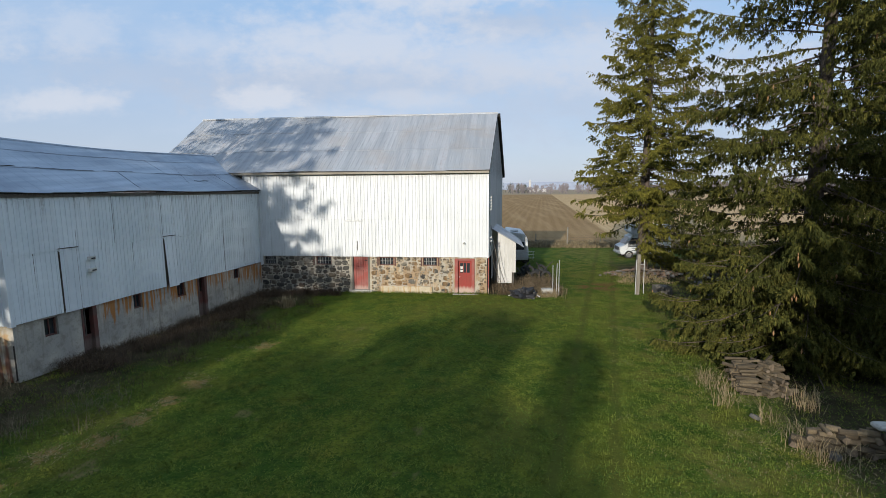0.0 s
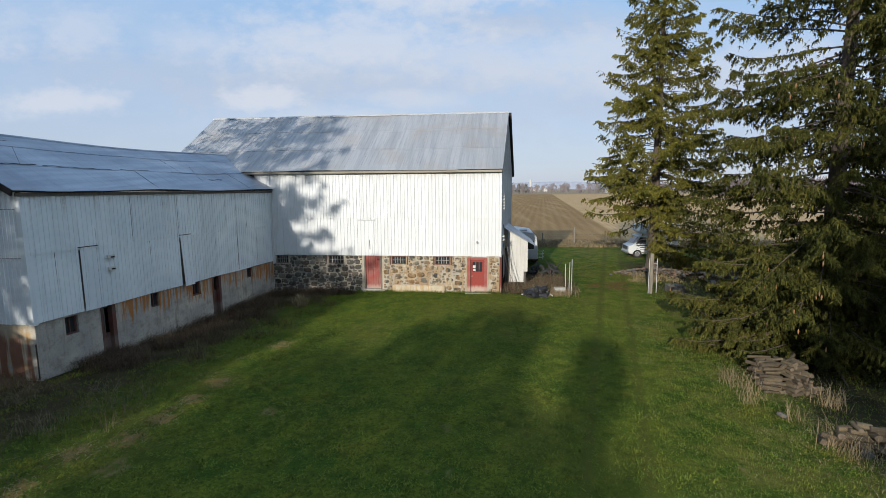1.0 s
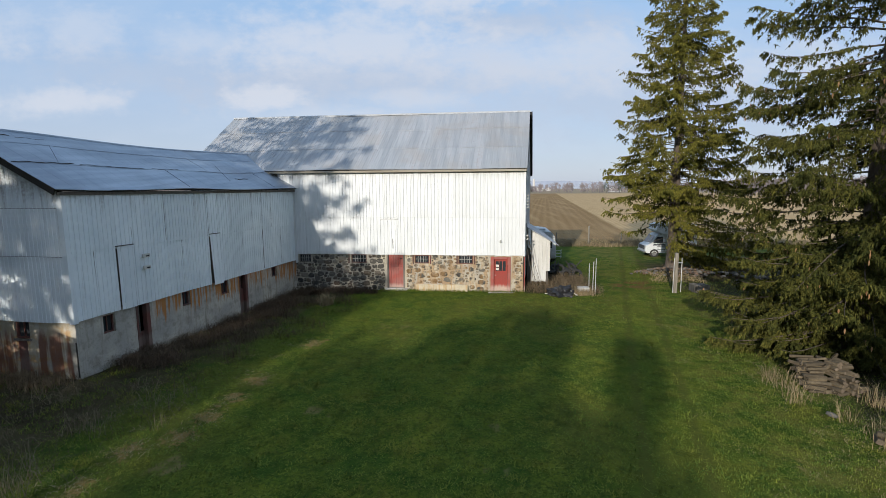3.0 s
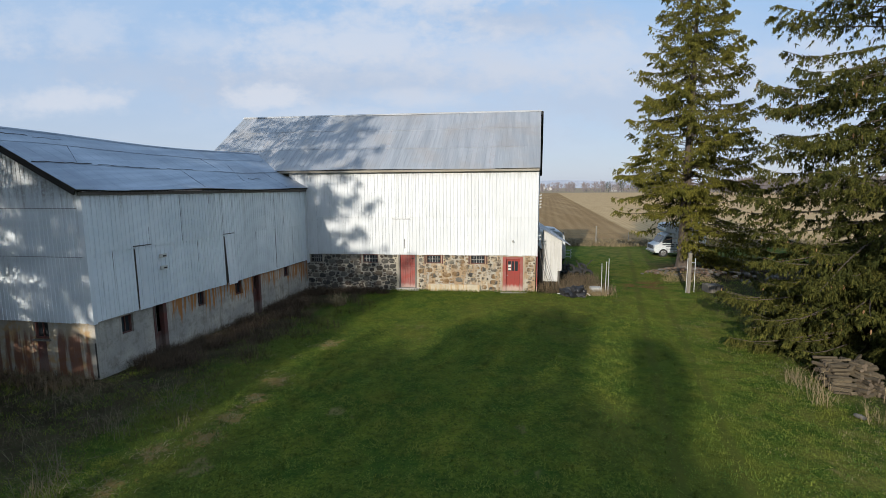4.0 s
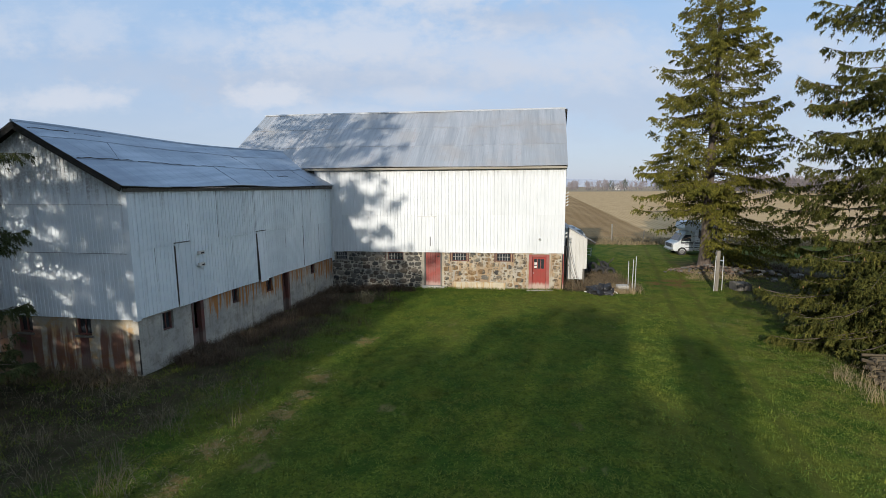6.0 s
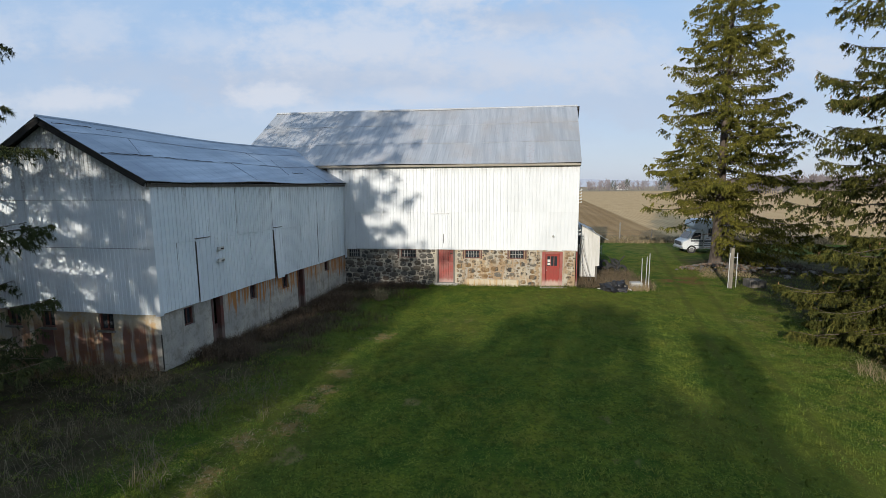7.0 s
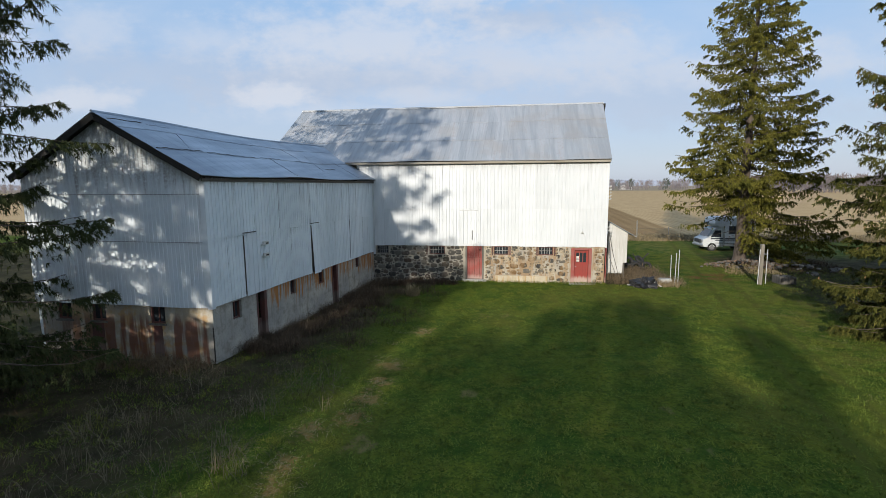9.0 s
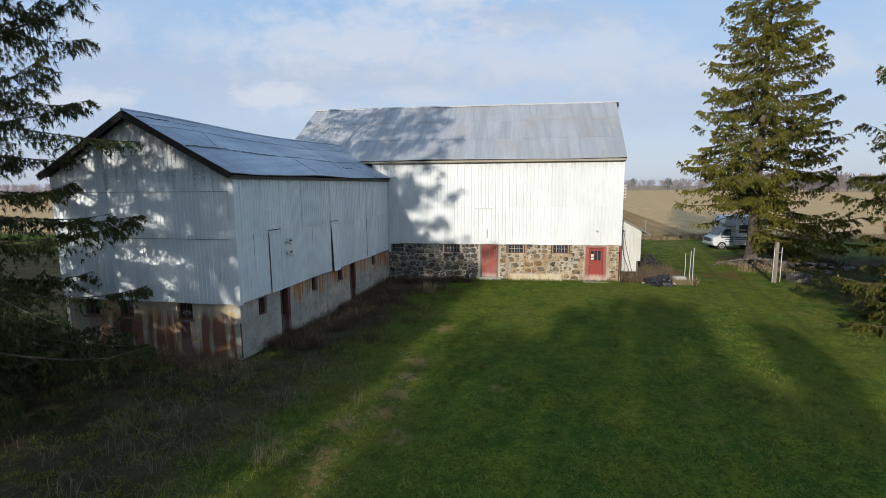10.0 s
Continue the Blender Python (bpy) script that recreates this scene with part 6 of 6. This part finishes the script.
t2 = clumps(cs, 24, 0.09)
stalks("grass_tussocks", "lusher green tussocks in the lawn", t2, rng.uniform(0.05, 0.12, len(t2)), 0.014, 1.1, GRASS, rng, "grass", foot=0.006, straight=True)
# tan straw matted on the lawn's ragged western edge
cs = np.array([(-8.25, -8.75), (-8.65, -12.5), (-8.75, -13.9), (-8.75, -15.1), (-8.85, -16.2), (-9.7, -17.0), (-9.65, -18.4), (-9.5, -19.15)])
t3 = np.concatenate([clumps(cs, 130, 0.26), clumps(np.stack([rng.uniform(-10.5, -8.4, 14), rng.uniform(-19, -9, 14)], -1), 24, 0.14)])
stalks("straw", "tan dead grass matted along the lawn edge", t3, rng.uniform(0.03, 0.10, len(t3)), 0.006, 2.0, DRY_GRASS, rng, "grass")
# few tall bleached tufts before the wing
cs = np.array([(-10.2, -13.9), (-11.2, -14.3), (-9.75, -15.7), (-11.1, -16.3), (-11.8, -16.1), (-11.05, -18.3), (-11.25, -18.6), (-10.5, -18.9), (-12.7, -18.5), (-13.6, -18.0), (-14.4, -18.8), (-12.9, -19.2), (-14.0, -17.2), (-15.2, -17.6), (-12.0, -19.0), (-12.2, -17.2), (-13.3, -16.6), (-11.4, -17.9), (-10.9, -18.7)])
t4 = clumps(cs, 20, 0.15)
stalks("tall_dry_grass", "tall bleached grass tufts standing in the shade", t4, rng.uniform(0.25, 0.75, len(t4)), 0.0045, 0.55, STALK, rng)
t4 = clumps(scatter(70, -19.5, -9.8, -21.5, -13.2), 24, 0.24)
t4 = t4[t4[:, 0] - 0.12 * t4[:, 1] + rng.normal(0, 0.6, len(t4)) < -8.3]
stalks("lodged_grass", "long dry grass leaning and lodged before the wing", t4, rng.uniform(0.12, 0.55, len(t4)), 0.0045, 1.5, STALK, rng)
t4 = clumps(scatter(240, -20, -9.6, -21, -12), 34, 0.3)
t4 = t4[t4[:, 0] - 0.12 * t4[:, 1] + rng.normal(0, 0.7, len(t4)) < -8.6]
stalks("rough_grass", "rough dull grass and weeds before the wing", t4, rng.uniform(0.06, 0.30, len(t4)), 0.004, 1.2, BRUSH, rng)
t4 = scatter(80000, -20, -8.6, -22, -3)
t4 = t4[t4[:, 0] - 0.12 * t4[:, 1] + rng.normal(0, 0.9, len(t4)) < -8.0]
lush = 0.6 * patches(t4, 0.45, 3) + 0.4 * patches(t4, 0.17, 4)
t4, lush = t4[lush > 0.53], lush[lush > 0.53]
stalks("rough_green", "rough dull green grass before the wing", t4, (0.04 + 0.20 * lush ** 2) * rng.uniform(0.7, 1.3, len(t4)), 0.009, 1.0, GRASS, rng, straight=True)
# dark brush along the foot of the wing
us = rng.uniform(1.2, 13.2, 760)
hs = np.abs(rng.normal(0, 1.55, 760)) * np.clip((us + 1.0) / 4.5, 0.4, 1.0) + 0.12
cs = np.array([tuple(WING(a, b, 0))[:2] for a, b in zip(us, hs)])
cs = cs[patches(cs, 1.0, 8) + rng.normal(0, 0.10, len(cs)) > 0.36]
t5 = clumps(cs, 46, 0.24)
stalks("dark_brush", "dark tangle of dead brush along the wing's foot", t5, (rng.uniform(0.10, 0.42, len(t5)) + 0.5 * patches(t5, 0.7, 9) ** 2) * rng.uniform(0.5, 1.0, len(t5)), 0.0045, 1.0, BRUSH, rng, "brush")
t5 = clumps(cs[::3], 12, 0.3)
stalks("brown_stems", "brown weed stems among the dead brush", t5, rng.uniform(0.2, 0.75, len(t5)), 0.004, 0.7, DEAD_LEAF, rng, "brush")
us = rng.uniform(0.2, 7.0, 90)
hs = np.abs(rng.normal(0, 0.5, 90)) + 0.1
cs = np.array([tuple(GABLE(a, b, 0))[:2] for a, b in zip(us, hs)])
t5 = clumps(cs, 34, 0.2)
stalks("gable_weeds", "brown dead weeds at the gable's foot", t5, rng.uniform(0.12, 0.5, len(t5)), 0.008, 0.8, DEAD_LEAF, rng)
t5 = clumps(np.array([(-9.75, -3.4), (-9.55, -3.2), (-9.9, -3.1)]), 90, 0.13)
stalks("pale_weed", "single pale dry weed clump near the barn wall", t5, rng.uniform(0.3, 0.75, len(t5)), 0.007, 0.5, DRY_GRASS, rng)
t5 = clumps(np.stack([rng.uniform(-12.8, -7.6, 70), rng.uniform(-1.3, -0.15, 70)], -1), 34, 0.15)
stalks("wall_weeds", "dark dead weeds at the foot of the stone wall", t5, rng.uniform(0.1, 0.42, len(t5)), 0.008, 0.7, BRUSH, rng)
t5 = np.stack([rng.uniform(-7.6, 0.8, 2600), -0.06 - np.abs(rng.normal(0, 0.14, 2600))], -1)
stalks("wall_grass", "longer grass along the stone wall", t5, rng.uniform(0.06, 0.22, len(t5)), 0.006, 0.6, GRASS, rng, "grass")
# brown weeds round the lean-to and gateway
t6 = clumps(np.stack([rng.uniform(0.9, 4.9, 170), rng.uniform(-0.1, 5.0, 170)], -1), 42, 0.2)
stalks("brown_weeds", "brown dead weeds round the lean-to", t6, rng.uniform(0.10, 0.75, len(t6)) * rng.uniform(0.5, 1.0, len(t6)), 0.0055, 0.9, DEAD_LEAF, rng)
t6 = clumps(np.stack([rng.uniform(2.6, 5.0, 40), rng.uniform(-0.5, 1.2, 40)], -1), 40, 0.2)
stalks("straw_weeds", "tan dry grass at the gateway", t6, rng.uniform(0.15, 0.45, len(t6)), 0.007, 0.7, DRY_GRASS, rng)
t6 = clumps(np.stack([rng.uniform(9.0, 12.0, 60), rng.uniform(3.0, 6.6, 60)], -1), 36, 0.25)
stalks("heap_weeds", "tan grass round the rubble", t6, rng.uniform(0.08, 0.3, len(t6)), 0.007, 0.7, DRY_GRASS, rng)
# dry tussocks round the woodpiles
cs = np.array([(7.55, -12.0), (7.65, -12.4), (7.8, -12.75), (7.7, -11.6), (9.55, -13.3), (9.75, -13.2), (9.4, -13.45), (8.25, -15.2), (8.35, -15.5), (8.15, -15.8), (8.3, -16.1), (8.6, -16.0), (7.4, -13.3), (8.05, -14.3)])
t7 = clumps(cs, 46, 0.17)
stalks("woodpile_grass", "tall tan grass standing round the woodpiles", t7, rng.uniform(0.15, 0.8, len(t7)), 0.0042, 0.8, DRY_GRASS, rng)
t7 = clumps(scatter(34, 6.0, 9.8, -18.5, -10.0), 40, 0.25)
t7 = t7[t7[:, 0] - 0.06 * t7[:, 1] + rng.normal(0, 0.5, len(t7)) > 8.2]
stalks("verge_grass", "matted tan grass below the spruces", t7, rng.uniform(0.04, 0.14, len(t7)), 0.005, 1.7, DRY_GRASS, rng)
t7 = np.concatenate([scatter(16000, 6.6, 14.0, -19.0, -4.0), scatter(15000, 7.4, 16.0, -4.0, 7.0)])
t7 = t7[t7[:, 0] - 0.06 * t7[:, 1] + rng.normal(0, 0.6, len(t7)) > 8.2]
stalks("verge_green", "rough green grass below the spruces", t7, rng.uniform(0.04, 0.14, len(t7)), 0.010, 1.1, GRASS, rng, foot=0.006, straight=True)
# dark brush and dead boughs behind the gate post
t7 = clumps(np.stack([rng.uniform(11.4, 17.0, 95), rng.uniform(3.5, 9.5, 95)], -1), 36, 0.28)
stalks("bough_heap", "dark tangle of dead boughs and brush under the spruces", t7, rng.uniform(0.06, 0.38, len(t7)), 0.008, 0.9, BRUSH, rng, "brush")
t7 = clumps(np.stack([rng.uniform(14.3, 19.5, 60), rng.uniform(11.0, 13.8, 60)], -1), 44, 0.25)
stalks("dead_shrubs", "low dry growth in front of the camper van", t7, rng.uniform(0.08, 0.5, len(t7)), 0.007, 0.9, STALK, rng, "shrub")
# the field margin
t8 = scatter(15000, -6, 40, 22.0, 26.5)
stalks("field_margin", "tan and brown dead grass along the field fence", t8, rng.uniform(0.15, 0.65, len(t8)), 0.014, 0.8, STALK, rng)
t8 = scatter(11000, 2, 40, 21.5, 26.5)
stalks("margin_straw", "pale dead grass along the field fence", t8, rng.uniform(0.2, 0.6, len(t8)), 0.016, 0.6, DRY_GRASS, rng)


# ---------------------------------------------------------------- far woods and farmstead
def woods(name, label, places, hmin, hmax, mat, seed, per=60):
    r = np.random.default_rng(seed)
    out = []
    for (x, y) in places:
        h = r.uniform(hmin, hmax)
        wd = h * 0.28
        t = r.random(per) ** 0.7
        px = x + r.normal(0, wd * 0.55, per) * (1.15 - 0.5 * t)
        py = y + r.normal(0, wd * 0.5, per)
        pz = h * t * 0.85
        dx, dz = r.normal(0, 0.45, per), np.ones(per)
        ll = h * r.uniform(0.12, 0.3, per)
        p = np.stack([px, py, pz], -1)
        d = np.stack([dx, r.normal(0, 0.3, per), dz], -1)
        wv = np.stack([np.full(per, 1.0), np.zeros(per), np.zeros(per)], -1) * (ll * 0.085)[:, None]
        m1 = p + d * (ll * 0.4)[:, None]
        out.append(np.stack([p, m1 + wv, p + d * ll[:, None], m1 - wv], 1))
        q = np.array([[x - 0.12 - h * 0.008, y, -1], [x + 0.12 + h * 0.008, y, -1], [x + 0.06, y, h * 0.7], [x - 0.06, y, h * 0.7]])
        out.append(q[None])
    return tagged(new(name, quads_mesh(name, np.concatenate(out), mat)), label, "woods", kind="stuff")


pl = [(rng.uniform(-900, 900), rng.uniform(520, 600)) for _ in range(900)]
woods("far_woods", "grey band of bare woods across the far fields", pl, 7, 13, WOODS, 3)
pl = [(rng.uniform(150, 560), 290 + rng.uniform(0, 50)) for _ in range(330)]
woods("near_woods", "bare grey woodlot across the stubble", pl, 8, 12.5, WOODS, 4, 90)
pl = [(rng.uniform(-420, -60), 330 + rng.uniform(0, 40)) for _ in range(160)]
woods("west_woods", "dark bare woods beyond the western field", pl, 6, 10, WOODS, 5, 70)
pl = [(165, 500), (168, 503), (118, 505), (132, 508), (20, 540), (30, 545), (38, 548), (10, 541)]
woods("far_conifers", "few dark conifers in the far woods", pl, 11, 14.5, FAR_GREEN, 6, 60)
bm = bmesh.new()
tube(bm, [(69.8, 900, 0), (69.8, 900, 20.5), (69.8, 900, 22.6), (69.8, 900, 23.6)], [2.3, 2.3, 1.6, 0.3], 16)
single("far_silo", bm, SILO, "pale tower silo of a distant farm", "silo")
for x, y, a, b, h in ((82, 905, 12, 8, 6.5), (97, 900, 9, 8, 5.0), (150, 600, 14, 9, 4.5)):
    bm = bmesh.new()
    extrude_profile(bm, [(x - a / 2, -0.5), (x + a / 2, -0.5), (x + a / 2, h), (x, h * 1.45), (x - a / 2, h)], y, y + b)
    single("far_barn", bm, SILO, "pale low farm building far across the fields", "barn", "distant farm buildings")
bm = bmesh.new()
xs = np.linspace(-3300, 3300, 120)
lo = [bm.verts.new((x, 2600, -5)) for x in xs]
hi = [bm.verts.new((x, 2600, 34 + 16 * noise.noise((x * 0.0016, 0, 0)) + 5 * noise.noise((x * 0.01, 3, 0)))) for x in xs]
bk = [bm.verts.new((x, 3300, -5)) for x in xs]
for i in range(len(xs) - 1):
    bm.faces.new((lo[i], lo[i + 1], hi[i + 1], hi[i]))
    bm.faces.new((hi[i], hi[i + 1], bk[i + 1], bk[i]))
# distance haze is put into the hill's blue-grey colour
HILL = plain("haze_tinted_wooded_hill", (0.30, 0.34, 0.42), (0.26, 0.30, 0.38), 0.004, 1.0, fine=0.03, bump=0.0)
single("far_hill", bm, HILL, "low wooded rise on the horizon, tinted blue for haze", "backdrop", kind="structure", smooth=True)


# ---------------------------------------------------------------- the stones of the barn's basement wall
def stone_mesh(seed):
    """A rounded field stone, about 1 wide and 1 high, its face proud of the joints."""
    r = random.Random(seed)
    k = 10
    out = []
    sq = r.uniform(3.2, 8.0)
    for i in range(k):
        a = (i + r.uniform(-0.28, 0.28)) * math.tau / k
        c, d = math.cos(a), math.sin(a)
        q = (abs(c) ** sq + abs(d) ** sq) ** (-1 / sq) * r.uniform(0.90, 1.05)
        out.append((0.5 * q * c, 0.5 * q * d))
    verts, faces = [], []
    for lev, (sc, h) in enumerate(((1.03, -0.03), (1.0, 0.004), (0.90, 0.024), (0.62, 0.038))):
        verts += [(x * sc, -h - r.uniform(-0.004, 0.008) * (lev > 1), z * sc) for x, z in out]
    verts.append((r.uniform(-0.1, 0.1), -0.040 - r.uniform(0, 0.012), r.uniform(-0.1, 0.1)))
    for lev in range(3):
        for i in range(k):
            j = (i + 1) % k
            faces.append((lev * k + i, lev * k + j, (lev + 1) * k + j, (lev + 1) * k + i))
    for i in range(k):
        faces.append((3 * k + i, 3 * k + (i + 1) % k, 4 * k))
    return raw_mesh("stone", verts, faces, STONE)


STONES = [stone_mesh(500 + i) for i in range(24)]
rs = random.Random(91)
laid = []
for size, tries in ((0.44, 110), (0.36, 700), (0.30, 1600), (0.24, 3000), (0.185, 5000), (0.135, 6000), (0.095, 5000)):
    for _ in range(tries):
        if len(laid) > 900:
            break
        wd = size * rs.uniform(0.82, 1.18)
        ht = min(0.28, wd * rs.uniform(0.55, 0.95))
        x, z = rs.uniform(-12.8 + wd / 2, 0.69 - wd / 2), rs.uniform(-0.05 + ht / 2, 2.13 - ht / 2)
        gap = 0.010 if x < -6.4 else 0.026
        if any(a - 0.09 < x + wd / 2 and b + 0.09 > x - wd / 2 and c - 0.03 < z + ht / 2 and d + 0.02 > z - ht / 2 for a, b, c, d in HOLES):
            continue
        if -5.5 < x + wd / 2 and x - wd / 2 < -2.36 and z - ht / 2 < 0.44:
            continue
        if any(abs(x - q[0]) < (wd + q[2]) / 2 + gap - 0.10 * min(wd, q[2]) and abs(z - q[1]) < (ht + q[3]) / 2 + gap - 0.10 * min(ht, q[3]) for q in laid):
            continue
        if x > -6.4 and rs.random() < 0.35:
            continue
        laid.append((x, z, wd, ht))
laid.sort(key=lambda q: abs(q[0] + 4.5))
rest = bmesh.new()
for i, (x, z, wd, ht) in enumerate(laid):
    m = Matrix.LocRotScale((x, -0.002, z), Euler((0, rs.uniform(-0.16, 0.16), 0)), (wd * rs.choice((-1, 1)), rs.uniform(0.8, 1.3), ht))
    me = STONES[rs.randrange(24)]
    if i < 300:
        hang(new("stone", me), stone_wall).matrix_basis = m
    else:
        vs = [rest.verts.new(m @ v.co) for v in me.vertices]
        for f in me.polygons:
            rest.faces.new([vs[k] for k in f.vertices])
bmesh.ops.recalc_face_normals(rest, faces=rest.faces)
tagged(part("small_stones", rest, STONE_REST, stone_wall, "dark grey and brown field stones"), kind="stuff")
